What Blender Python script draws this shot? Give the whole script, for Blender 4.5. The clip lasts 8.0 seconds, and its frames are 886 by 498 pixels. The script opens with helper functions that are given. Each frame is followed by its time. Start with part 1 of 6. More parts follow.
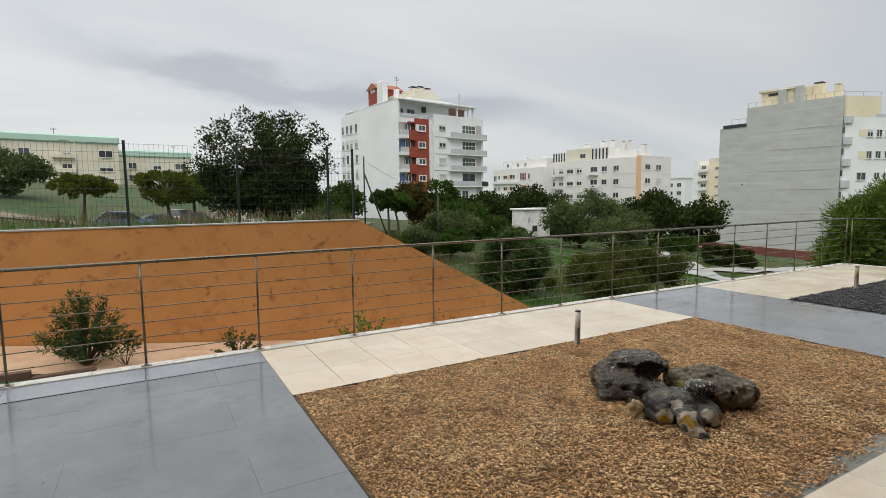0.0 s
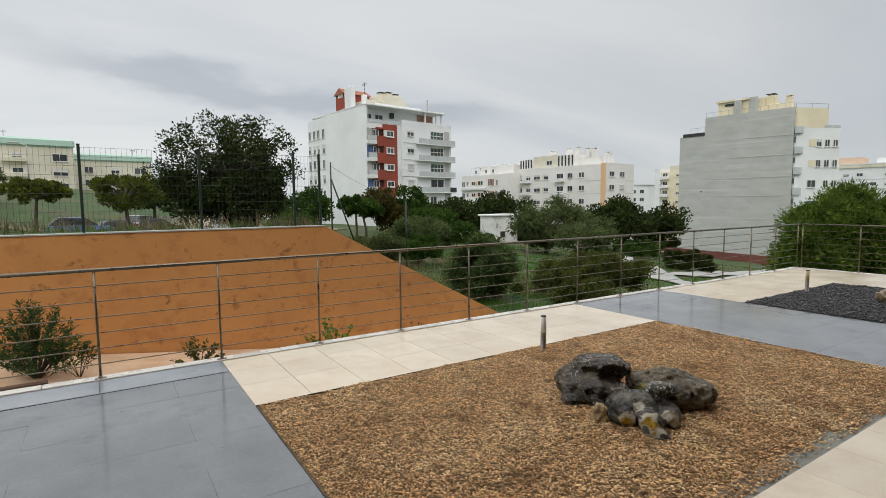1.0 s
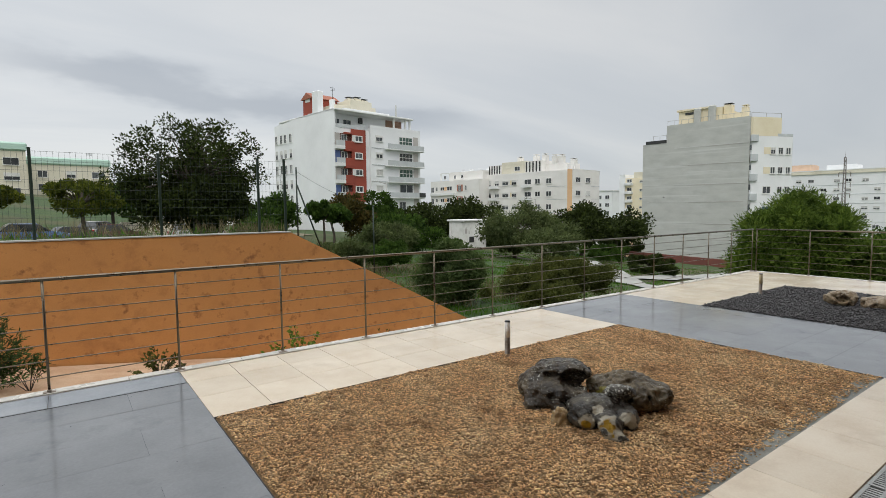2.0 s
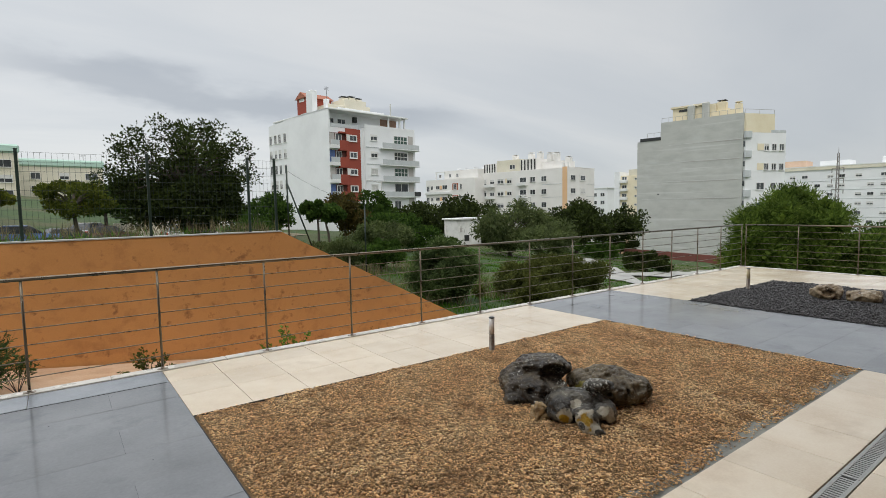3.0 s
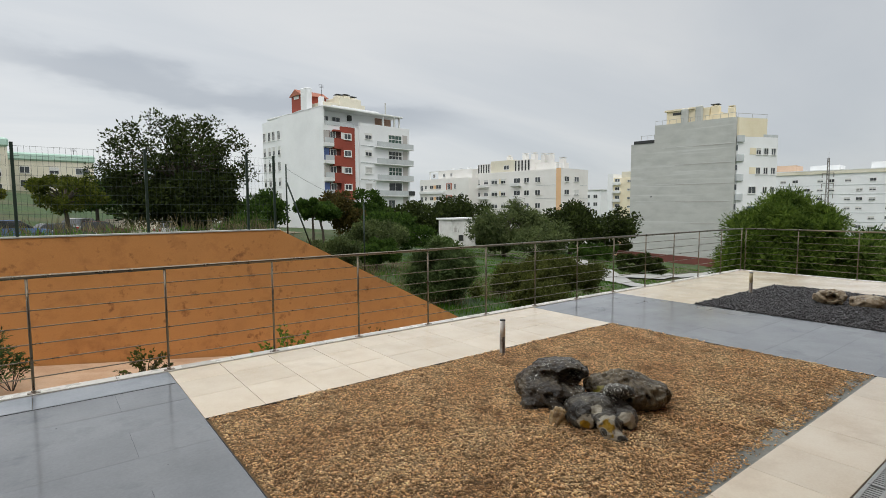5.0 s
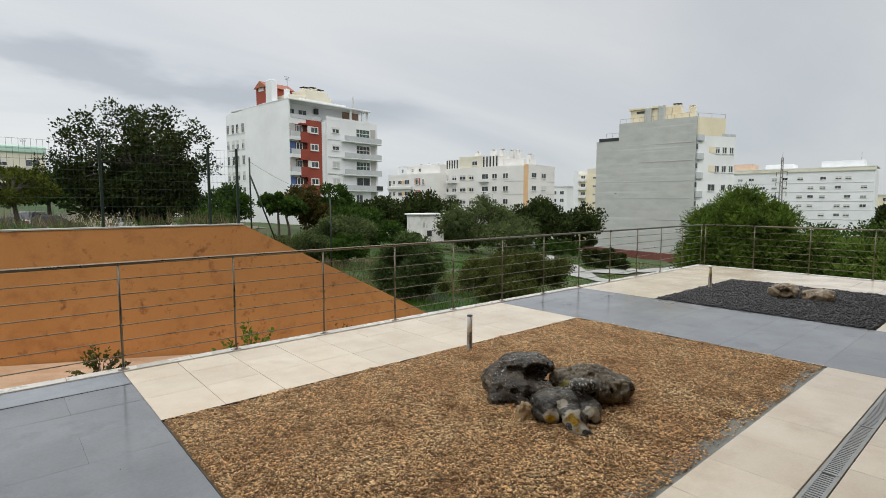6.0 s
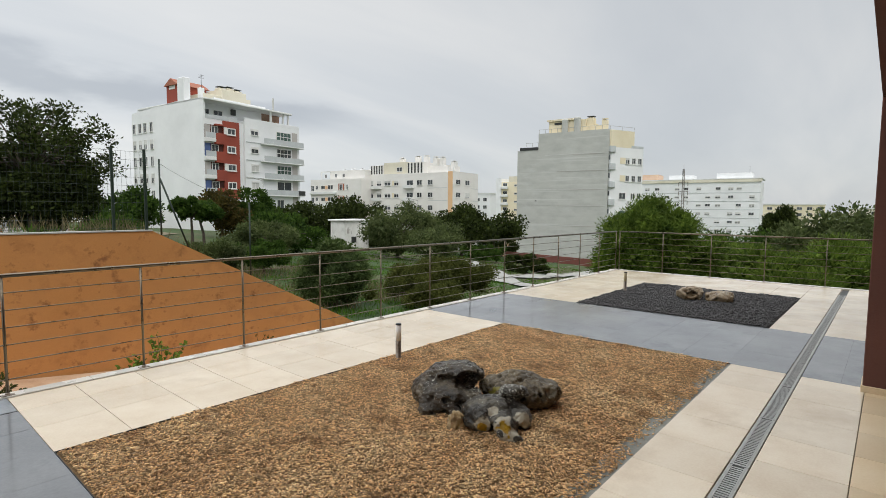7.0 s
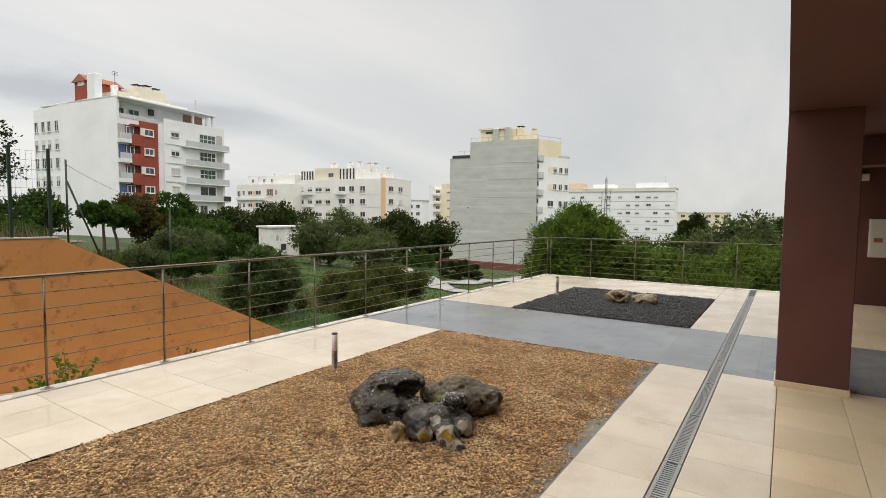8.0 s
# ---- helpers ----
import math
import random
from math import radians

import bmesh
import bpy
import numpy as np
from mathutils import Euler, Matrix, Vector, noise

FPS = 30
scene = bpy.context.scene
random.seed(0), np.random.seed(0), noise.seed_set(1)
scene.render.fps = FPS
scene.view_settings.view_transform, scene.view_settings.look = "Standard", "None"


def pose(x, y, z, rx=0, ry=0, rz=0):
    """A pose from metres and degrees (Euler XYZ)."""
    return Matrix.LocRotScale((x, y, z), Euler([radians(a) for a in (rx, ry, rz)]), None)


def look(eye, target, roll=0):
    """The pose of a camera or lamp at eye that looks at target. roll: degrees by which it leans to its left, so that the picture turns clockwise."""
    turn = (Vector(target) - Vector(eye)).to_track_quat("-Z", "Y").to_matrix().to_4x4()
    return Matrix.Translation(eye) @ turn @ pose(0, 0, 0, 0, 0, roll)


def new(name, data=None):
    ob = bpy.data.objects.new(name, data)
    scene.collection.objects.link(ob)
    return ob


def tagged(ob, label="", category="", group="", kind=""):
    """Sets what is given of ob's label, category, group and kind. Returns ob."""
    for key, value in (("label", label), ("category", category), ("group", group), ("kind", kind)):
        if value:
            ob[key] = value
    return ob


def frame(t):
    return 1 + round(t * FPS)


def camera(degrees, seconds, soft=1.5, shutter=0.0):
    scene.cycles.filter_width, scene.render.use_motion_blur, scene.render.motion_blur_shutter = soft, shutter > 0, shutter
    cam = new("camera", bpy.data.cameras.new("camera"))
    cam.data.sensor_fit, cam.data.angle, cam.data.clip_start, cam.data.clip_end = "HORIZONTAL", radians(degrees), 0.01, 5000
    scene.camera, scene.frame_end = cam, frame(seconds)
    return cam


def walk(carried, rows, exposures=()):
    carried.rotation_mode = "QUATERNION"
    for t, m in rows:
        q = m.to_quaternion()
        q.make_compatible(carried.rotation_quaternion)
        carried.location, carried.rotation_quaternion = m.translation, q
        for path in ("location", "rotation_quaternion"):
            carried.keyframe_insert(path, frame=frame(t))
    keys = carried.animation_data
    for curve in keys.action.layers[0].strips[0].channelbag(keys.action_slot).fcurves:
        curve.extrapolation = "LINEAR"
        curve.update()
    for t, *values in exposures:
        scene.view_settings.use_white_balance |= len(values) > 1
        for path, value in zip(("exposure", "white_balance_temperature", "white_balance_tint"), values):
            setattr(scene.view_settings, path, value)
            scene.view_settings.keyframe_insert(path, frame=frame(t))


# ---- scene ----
cam = camera(80.8, 8.0, soft=0.65)
PATH = [
    (0, (-0.961, -4.282, 1.624), (0.017, -2.549, 1.428), -0.7),
    (0.5, (-0.947, -4.28, 1.622), (0.083, -2.576, 1.429), -0.5),
    (1, (-0.941, -4.291, 1.627), (0.141, -2.618, 1.452), -0.6),
    (1.5, (-0.931, -4.291, 1.631), (0.202, -2.651, 1.468), -0.5),
    (2, (-0.898, -4.332, 1.639), (0.281, -2.724, 1.483), -0.6),
    (3.5, (-0.76, -4.433, 1.606), (0.427, -2.831, 1.444), -1.2),
    (4, (-0.813, -4.381, 1.617), (0.356, -2.765, 1.457), -1.3),
    (4.5, (-0.918, -4.288, 1.631), (0.269, -2.687, 1.473), -0.8),
    (6, (-0.874, -4.216, 1.625), (0.432, -2.712, 1.445), 0.0),
    (6.5, (-0.819, -4.178, 1.619), (0.58, -2.759, 1.446), 0.1),
    (7, (-0.85, -4.138, 1.634), (0.66, -2.836, 1.478), 0.4),
    (7.5, (-0.838, -4.078, 1.619), (0.77, -2.898, 1.477), 0.6),
    (8, (-0.817, -4.043, 1.62), (0.849, -2.944, 1.492), 0.6),
]
walk(cam, [(t, look(eye, target, roll)) for t, eye, target, roll in PATH], exposures=[(0, -0.05, 6600, 10), (2, -0.08, 6500, 10), (4.5, -0.07, 6500, 10), (6, -0.03, 6500, 10), (7, 0.03, 6550, 10), (8, 0.13, 6900, 11)])

# ---- light: an overcast sky, brighter overhead, and a wide weak sun behind the terrace ----
SUN_EL, SUN_AZ = radians(50), radians(222)   # azimuth clockwise from +Y

world = bpy.data.worlds.new("overcast")
scene.world = world
world.use_nodes = True
wt = world.node_tree
wt.nodes.clear()


def wnode(kind, **inputs):
    n = wt.nodes.new(kind)
    for k, v in inputs.items():
        n.inputs[k.replace("_", " ")].default_value = v
    return n


def wmath(op, a, b=0.0, c=None):
    n = wt.nodes.new("ShaderNodeMath")
    n.operation = op
    for i, v in enumerate((a, b) if c is None else (a, b, c)):
        if isinstance(v, (int, float)):
            n.inputs[i].default_value = v
        else:
            wt.links.new(v, n.inputs[i])
    return n.outputs[0]


def wramp(fac, stops):
    n = wt.nodes.new("ShaderNodeValToRGB")
    while len(n.color_ramp.elements) < len(stops):
        n.color_ramp.elements.new(0.5)
    for e, (p, c) in zip(n.color_ramp.elements, stops):
        e.position, e.color = p, (*c, 1)
    wt.links.new(fac, n.inputs[0])
    return n.outputs[0]


def wmix(fac, a, b, kind="MIX"):
    n = wt.nodes.new("ShaderNodeMix")
    n.data_type, n.blend_type = "RGBA", kind
    for sock, v in ((n.inputs[0], fac), (n.inputs[6], a), (n.inputs[7], b)):
        if isinstance(v, (int, float)):
            sock.default_value = v
        elif isinstance(v, tuple):
            sock.default_value = (*v, 1)
        else:
            wt.links.new(v, sock)
    return n.outputs[2]


tc = wt.nodes.new("ShaderNodeTexCoord")
sep = wt.nodes.new("ShaderNodeSeparateXYZ")
wt.links.new(tc.outputs["Generated"], sep.inputs[0])
up = sep.outputs[2]
# cloud deck: the view direction laid onto a flat layer, so that clouds flatten towards the horizon
lift = wmath("ADD", wmath("MAXIMUM", up, 0.0), 0.16)
cx, cy = wmath("DIVIDE", sep.outputs[0], lift), wmath("DIVIDE", sep.outputs[1], lift)
comb = wt.nodes.new("ShaderNodeCombineXYZ")
wt.links.new(cx, comb.inputs[0]), wt.links.new(cy, comb.inputs[1])
turn = wt.nodes.new("ShaderNodeMapping")
turn.inputs["Location"].default_value = (3.1, 0.4, 0)
turn.inputs["Rotation"].default_value = (0, 0, radians(24))
turn.inputs["Scale"].default_value = (0.35, 1.0, 1)
wt.links.new(comb.outputs[0], turn.inputs[0])
big = wnode("ShaderNodeTexNoise", Scale=0.8, Detail=6.0, Roughness=0.52, Distortion=0.5)
wt.links.new(turn.outputs[0], big.inputs["Vector"])
cloud = wramp(big.outputs[0], [(0.34, (0.57, 0.60, 0.63)), (0.50, (0.635, 0.66, 0.68)), (0.66, (0.73, 0.74, 0.74))])
# one long grey cloud bank, ragged, low over the town
wob = wnode("ShaderNodeTexNoise", Scale=2.3, Detail=6.0, Roughness=0.52)
wt.links.new(comb.outputs[0], wob.inputs["Vector"])
arch = wmath("MULTIPLY", cx, wmath("MULTIPLY_ADD", cx, 0.24, -0.42))
off = wmath("ADD", wmath("ADD", arch, -2.56), wmath("MULTIPLY_ADD", wob.outputs[0], 0.80, -0.40))
bank = wmath("ADD", cy, off)
near = wt.nodes.new("ShaderNodeMapRange")
near.interpolation_type = "SMOOTHSTEP"
wt.links.new(wmath("ABSOLUTE", bank), near.inputs[0])
for i, v in enumerate((0.05, 0.34, 1.0, 0.0)):
    near.inputs[i + 1].default_value = v
ends = wt.nodes.new("ShaderNodeMapRange")
ends.interpolation_type = "SMOOTHSTEP"
wt.links.new(wmath("ABSOLUTE", wmath("SUBTRACT", cx, 0.85)), ends.inputs[0])
for i, v in enumerate((0.65, 1.35, 0.72, 0.0)):
    ends.inputs[i + 1].default_value = v
cloud = wmix(wmath("MULTIPLY", near.outputs[0], ends.outputs[0]), cloud, (0.40, 0.43, 0.47))
level = wramp(up, [(0.0, (0.95, 0.96, 0.97)), (0.14, (0.985, 0.985, 0.985)), (0.45, (1.0, 1.0, 1.0)), (0.7, (2.4, 2.36, 2.3)), (1.0, (3.1, 3.04, 2.95))])
deck = wmix(1.0, cloud, level, "MULTIPLY")
sky = wt.nodes.new("ShaderNodeTexSky")
sky.sky_type, sky.sun_disc = "NISHITA", False
sky.sun_elevation, sky.sun_rotation = SUN_EL, SUN_AZ
haze = wmix(1.0, sky.outputs[0], (0.012, 0.012, 0.012), "MULTIPLY")
both = wmix(1.0, deck, haze, "ADD")
tilt = wmath("ADD", wmath("MULTIPLY", sep.outputs[0], -0.13), wmath("MULTIPLY_ADD", sep.outputs[1], 0.05, 1.0))
grad = wt.nodes.new("ShaderNodeCombineColor")
for i in range(3):
    wt.links.new(tilt, grad.inputs[i])
bg = wnode("ShaderNodeBackground", Strength=1.0)
wt.links.new(wmix(1.0, both, grad.outputs[0], "MULTIPLY"), bg.inputs[0])
wout = wt.nodes.new("ShaderNodeOutputWorld")
wt.links.new(bg.outputs[0], wout.inputs[0])

sun = new("sun", bpy.data.lights.new("sun", "SUN"))
sun.data.energy, sun.data.angle, sun.data.color = 0.75, radians(25), (1.0, 0.95, 0.88)
toward = Vector((math.sin(SUN_AZ) * math.cos(SUN_EL), math.cos(SUN_AZ) * math.cos(SUN_EL), math.sin(SUN_EL)))
sun.rotation_mode = "QUATERNION"
sun.rotation_quaternion = toward.to_track_quat("Z", "Y")

# ---- materials ----
def surface(name, stops, scale=4.0, rough=(0.6, 0.8), bump=0.1, fine=40.0, metal=0.0, vary=0.0, island=0.0, stretch=(1, 1, 1), depth=0.01,
            coat=0.0, detail=6.0, second=None, trans=0.0, spec=0.5):
    """Noise-coloured surface in world metres: stops of colour by large noise, fine relief, roughness by noise.
    vary: change of brightness from piece to piece; island: the same within a joined mesh; second: (colour, scale, low, high) patches."""
    m = bpy.data.materials.new(name)
    m.use_nodes = True
    nt = m.node_tree
    b = nt.nodes["Principled BSDF"]
    L = nt.links.new
    geo = nt.nodes.new("ShaderNodeNewGeometry")
    mp = nt.nodes.new("ShaderNodeMapping")
    mp.inputs["Scale"].default_value = stretch
    L(geo.outputs["Position"], mp.inputs[0])

    def noise_at(s, d=detail, r=0.6):
        n = nt.nodes.new("ShaderNodeTexNoise")
        n.inputs["Scale"].default_value, n.inputs["Detail"].default_value, n.inputs["Roughness"].default_value = s, d, r
        L(mp.outputs[0], n.inputs["Vector"])
        return n.outputs[0]

    big_n, fine_n = noise_at(scale), noise_at(fine, 4.0)
    ramp = nt.nodes.new("ShaderNodeValToRGB")
    while len(ramp.color_ramp.elements) < len(stops):
        ramp.color_ramp.elements.new(0.5)
    for i, (e, c) in enumerate(zip(ramp.color_ramp.elements, stops)):
        e.position, e.color = 0.3 + 0.4 * i / max(1, len(stops) - 1), (*c, 1)
    mixn = nt.nodes.new("ShaderNodeMath")
    mixn.operation = "MULTIPLY_ADD"
    L(fine_n, mixn.inputs[0])
    mixn.inputs[1].default_value = 0.35
    sub = nt.nodes.new("ShaderNodeMath")
    sub.operation = "MULTIPLY_ADD"
    L(big_n, sub.inputs[0])
    sub.inputs[1].default_value, sub.inputs[2].default_value = 1.0, -0.175
    L(sub.outputs[0], mixn.inputs[2])
    L(mixn.outputs[0], ramp.inputs[0])
    colour = ramp.outputs[0]

    def blend(fac, a, bcol, kind="MIX"):
        n = nt.nodes.new("ShaderNodeMix")
        n.data_type, n.blend_type = "RGBA", kind
        if isinstance(fac, float):
            n.inputs[0].default_value = fac
        else:
            L(fac, n.inputs[0])
        L(a, n.inputs[6])
        if isinstance(bcol, tuple):
            n.inputs[7].default_value = (*bcol, 1)
        else:
            L(bcol, n.inputs[7])
        return n.outputs[2]

    def span(v, a, c, lo, hi):
        n = nt.nodes.new("ShaderNodeMapRange")
        L(v, n.inputs[0])
        for i, x in enumerate((a, c, lo, hi)):
            n.inputs[i + 1].default_value = x
        return n.outputs[0]

    for patch in ([second] if isinstance(second, tuple) else second or []):
        pc, ps, lo, hi = patch
        colour = blend(span(noise_at(ps, 5.0, 0.65), lo, hi, 0, 1), colour, pc)
    for amount, source in ((vary, "piece"), (island, "island")):
        if amount:
            if source == "piece":
                r = nt.nodes.new("ShaderNodeObjectInfo").outputs["Random"]
            else:
                r = geo.outputs["Random Per Island"]
            g = nt.nodes.new("ShaderNodeCombineColor")
            for i in range(3):
                L(span(r, 0, 1, 1 - amount, 1 + amount), g.inputs[i])
            colour = blend(1.0, colour, g.outputs[0], "MULTIPLY")
    L(colour, b.inputs["Base Color"])
    L(span(big_n, 0.3, 0.7, *rough), b.inputs["Roughness"])
    b.inputs["Metallic"].default_value = metal
    b.inputs["Coat Weight"].default_value = coat
    b.inputs["Coat Roughness"].default_value = 0.06
    b.inputs["Specular IOR Level"].default_value = spec
    b.inputs["Transmission Weight"].default_value = trans
    if bump:
        bp = nt.nodes.new("ShaderNodeBump")
        bp.inputs["Strength"].default_value, bp.inputs["Distance"].default_value = bump, depth
        L(fine_n, bp.inputs["Height"])
        L(bp.outputs[0], b.inputs["Normal"])
    return m


def leaves(name, dark, light, through_light=0.35):
    """Leaf: colour differs from leaf to leaf, some light passes through."""
    m = bpy.data.materials.new(name)
    m.use_nodes = True
    nt = m.node_tree
    b = nt.nodes["Principled BSDF"]
    geo = nt.nodes.new("ShaderNodeNewGeometry")
    ramp = nt.nodes.new("ShaderNodeValToRGB")
    ramp.color_ramp.elements[0].color, ramp.color_ramp.elements[1].color = (*dark, 1), (*light, 1)
    nt.links.new(geo.outputs["Random Per Island"], ramp.inputs[0])
    big_n = nt.nodes.new("ShaderNodeTexNoise")
    big_n.inputs["Scale"].default_value = 0.9
    nt.links.new(geo.outputs["Position"], big_n.inputs["Vector"])
    mul = nt.nodes.new("ShaderNodeMix")
    mul.data_type, mul.blend_type = "RGBA", "MULTIPLY"
    mul.inputs[0].default_value = 0.6
    nt.links.new(ramp.outputs[0], mul.inputs[6])
    grey = nt.nodes.new("ShaderNodeValToRGB")
    grey.color_ramp.elements[0].position, grey.color_ramp.elements[0].color = 0.35, (0.45, 0.45, 0.45, 1)
    grey.color_ramp.elements[1].position, grey.color_ramp.elements[1].color = 0.65, (1.25, 1.2, 1.0, 1)
    nt.links.new(big_n.outputs[0], grey.inputs[0])
    nt.links.new(grey.outputs[0], mul.inputs[7])
    nt.links.new(mul.outputs[2], b.inputs["Base Color"])
    b.inputs["Roughness"].default_value = 0.7
    b.inputs["Specular IOR Level"].default_value = 0.12
    tr = nt.nodes.new("ShaderNodeBsdfTranslucent")
    nt.links.new(mul.outputs[2], tr.inputs[0])
    ms = nt.nodes.new("ShaderNodeMixShader")
    ms.inputs[0].default_value = through_light
    nt.links.new(b.outputs[0], ms.inputs[1]), nt.links.new(tr.outputs[0], ms.inputs[2])
    nt.links.new(ms.outputs[0], nt.nodes["Material Output"].inputs[0])
    return m


BEIGE = surface("beige_wet_tile", [(0.72, 0.585, 0.425), (0.79, 0.67, 0.51), (0.84, 0.735, 0.58)], 1.7, (0.06, 0.22), 0.03, 60, vary=0.05, depth=0.004,
                second=((0.50, 0.37, 0.24), 0.9, 0.56, 0.9))
BEIGE_DRY = surface("beige_tile", [(0.66, 0.49, 0.30), (0.73, 0.57, 0.37), (0.78, 0.63, 0.44)], 1.9, (0.25, 0.5), 0.04, 60, vary=0.07, depth=0.004)
# the rare dark specks colour in dirt and the posts' broken reflections
GREY = surface("grey_wet_tile", [(0.185, 0.195, 0.205), (0.222, 0.232, 0.242), (0.26, 0.27, 0.278)], 1.3, (0.05, 0.20), 0.03, 45, vary=0.05, depth=0.004,
               second=[((0.13, 0.145, 0.16), 2.1, 0.55, 0.8), ((0.04, 0.045, 0.05), 9.0, 0.705, 0.72)])
COPING = surface("light_stone_coping", [(0.62, 0.585, 0.52), (0.69, 0.655, 0.585), (0.74, 0.71, 0.64)], 2.5, (0.15, 0.4), 0.06, 80, depth=0.004)
BAND = surface("pale_grey_wet_tile", [(0.24, 0.26, 0.29), (0.30, 0.32, 0.345), (0.35, 0.37, 0.39)], 1.6, (0.06, 0.22), 0.03, 45, depth=0.004)
GROUT = surface("brown_grout", [(0.27, 0.215, 0.15), (0.35, 0.29, 0.205)], 9, (0.4, 0.7), 0.2, 120)
STEEL = surface("brushed_steel", [(0.155, 0.128, 0.092), (0.225, 0.190, 0.142)], 8, (0.24, 0.36), 0.05, 200, metal=1.0, depth=0.001)
RUSTY = surface("weathered_steel", [(0.20, 0.15, 0.11), (0.34, 0.29, 0.24), (0.42, 0.40, 0.37)], 14, (0.35, 0.55), 0.1, 200, metal=0.9, depth=0.001)
GALV = surface("galvanised_grating", [(0.34, 0.34, 0.32), (0.46, 0.46, 0.44)], 12, (0.4, 0.6), 0.1, 150, metal=0.5, depth=0.002)
ORANGE = surface("orange_render", [(0.45, 0.195, 0.056), (0.525, 0.235, 0.072), (0.57, 0.265, 0.088)], 0.9, (0.75, 0.9), 0.25, 55, depth=0.008,
                 second=[((0.36, 0.150, 0.047), 1.7, 0.54, 0.74), ((0.38, 0.165, 0.053), 0.45, 0.46, 0.75), ((0.25, 0.10, 0.034), 3.0, 0.585, 0.70)])
MAROON = surface("maroon_render", [(0.105, 0.040, 0.029), (0.125, 0.048, 0.034), (0.145, 0.058, 0.042)], 1.2, (0.75, 0.9), 0.3, 70, depth=0.006)
WHITE_R = surface("white_render", [(0.74, 0.755, 0.765), (0.79, 0.805, 0.815), (0.83, 0.845, 0.855)], 0.22, (0.7, 0.85), 0.05, 6, depth=0.02)
WARM_W = surface("warm_white_render", [(0.70, 0.685, 0.65), (0.755, 0.74, 0.71), (0.80, 0.785, 0.76)], 0.22, (0.7, 0.85), 0.05, 6, depth=0.02)
CREAM_R = surface("cream_render", [(0.62, 0.58, 0.46), (0.70, 0.66, 0.54), (0.76, 0.72, 0.61)], 0.2, (0.7, 0.85), 0.05, 6, depth=0.02)
YELLOW_R = surface("yellow_render", [(0.70, 0.61, 0.42), (0.76, 0.68, 0.50), (0.80, 0.73, 0.56)], 0.3, (0.7, 0.85), 0.05, 6, depth=0.02)
RED_R = surface("brick_red_render", [(0.26, 0.050, 0.030), (0.32, 0.064, 0.038)], 0.4, (0.7, 0.85), 0.05, 8, depth=0.02)
CEMENT = surface("cement_render", [(0.42, 0.43, 0.405), (0.475, 0.485, 0.455), (0.52, 0.53, 0.50)], 0.35, (0.75, 0.9), 0.15, 5, stretch=(1, 1, 2.5), depth=0.03,
                 second=((0.54, 0.56, 0.54), 0.25, 0.55, 0.8))


def streak(material, colour, scale, low, high, amount):
    """Level streaks left by the lifts of render, drawn out along the wall."""
    nt = material.node_tree
    bs = nt.nodes["Principled BSDF"]
    geo, mp, nz = nt.nodes.new("ShaderNodeNewGeometry"), nt.nodes.new("ShaderNodeMapping"), nt.nodes.new("ShaderNodeTexNoise")
    mp.inputs["Scale"].default_value = scale
    nz.inputs["Scale"].default_value, nz.inputs["Detail"].default_value = 1.0, 5.0
    nt.links.new(geo.outputs["Position"], mp.inputs["Vector"]), nt.links.new(mp.outputs[0], nz.inputs["Vector"])
    mr, mx = nt.nodes.new("ShaderNodeMapRange"), nt.nodes.new("ShaderNodeMix")
    nt.links.new(nz.outputs[0], mr.inputs[0])
    for i, v in enumerate((low, high, 0.0, amount)):
        mr.inputs[i + 1].default_value = v
    mx.data_type = "RGBA"
    nt.links.new(mr.outputs[0], mx.inputs[0])
    nt.links.new(bs.inputs["Base Color"].links[0].from_socket, mx.inputs[6])
    mx.inputs[7].default_value = (*colour, 1)
    nt.links.new(mx.outputs[2], bs.inputs["Base Color"])


streak(CEMENT, (0.66, 0.67, 0.65), (0.05, 0.05, 1.5), 0.60, 0.68, 0.40)
streak(CEMENT, (0.36, 0.37, 0.36), (0.07, 0.07, 1.9), 0.58, 0.68, 0.15)
GREEN_R = surface("green_roof_band", [(0.42, 0.60, 0.52), (0.48, 0.66, 0.57)], 0.3, (0.6, 0.8), 0.05, 6)
PEACH_R = surface("peach_render", [(0.70, 0.44, 0.24), (0.75, 0.50, 0.29)], 0.5, (0.7, 0.85), 0.05, 6)
TILE_ROOF = surface("clay_roof", [(0.30, 0.10, 0.06), (0.40, 0.15, 0.09)], 3, (0.7, 0.85), 0.2, 20)
PANE = surface("dark_window_pane", [(0.04, 0.045, 0.05), (0.10, 0.11, 0.115)], 0.6, (0.05, 0.15), 0.0, 8, vary=0.6, spec=0.3)
PANE_G = surface("green_window_pane", [(0.05, 0.10, 0.085), (0.11, 0.17, 0.14)], 0.5, (0.05, 0.15), 0.0, 8, vary=0.4)
BLIND = surface("pale_blind", [(0.55, 0.55, 0.53), (0.66, 0.66, 0.64)], 2, (0.6, 0.8), 0.1, 20, vary=0.15)
BLUE_R = surface("blue_panel", [(0.05, 0.09, 0.22), (0.08, 0.13, 0.30)], 1, (0.5, 0.7), 0.05, 20)
DARK = surface("dark_metal", [(0.02, 0.022, 0.022), (0.04, 0.042, 0.04)], 6, (0.4, 0.6), 0.05, 90)
FENCE_G = surface("dark_green_coating", [(0.008, 0.020, 0.014), (0.016, 0.032, 0.022)], 8, (0.4, 0.55), 0.05, 90)
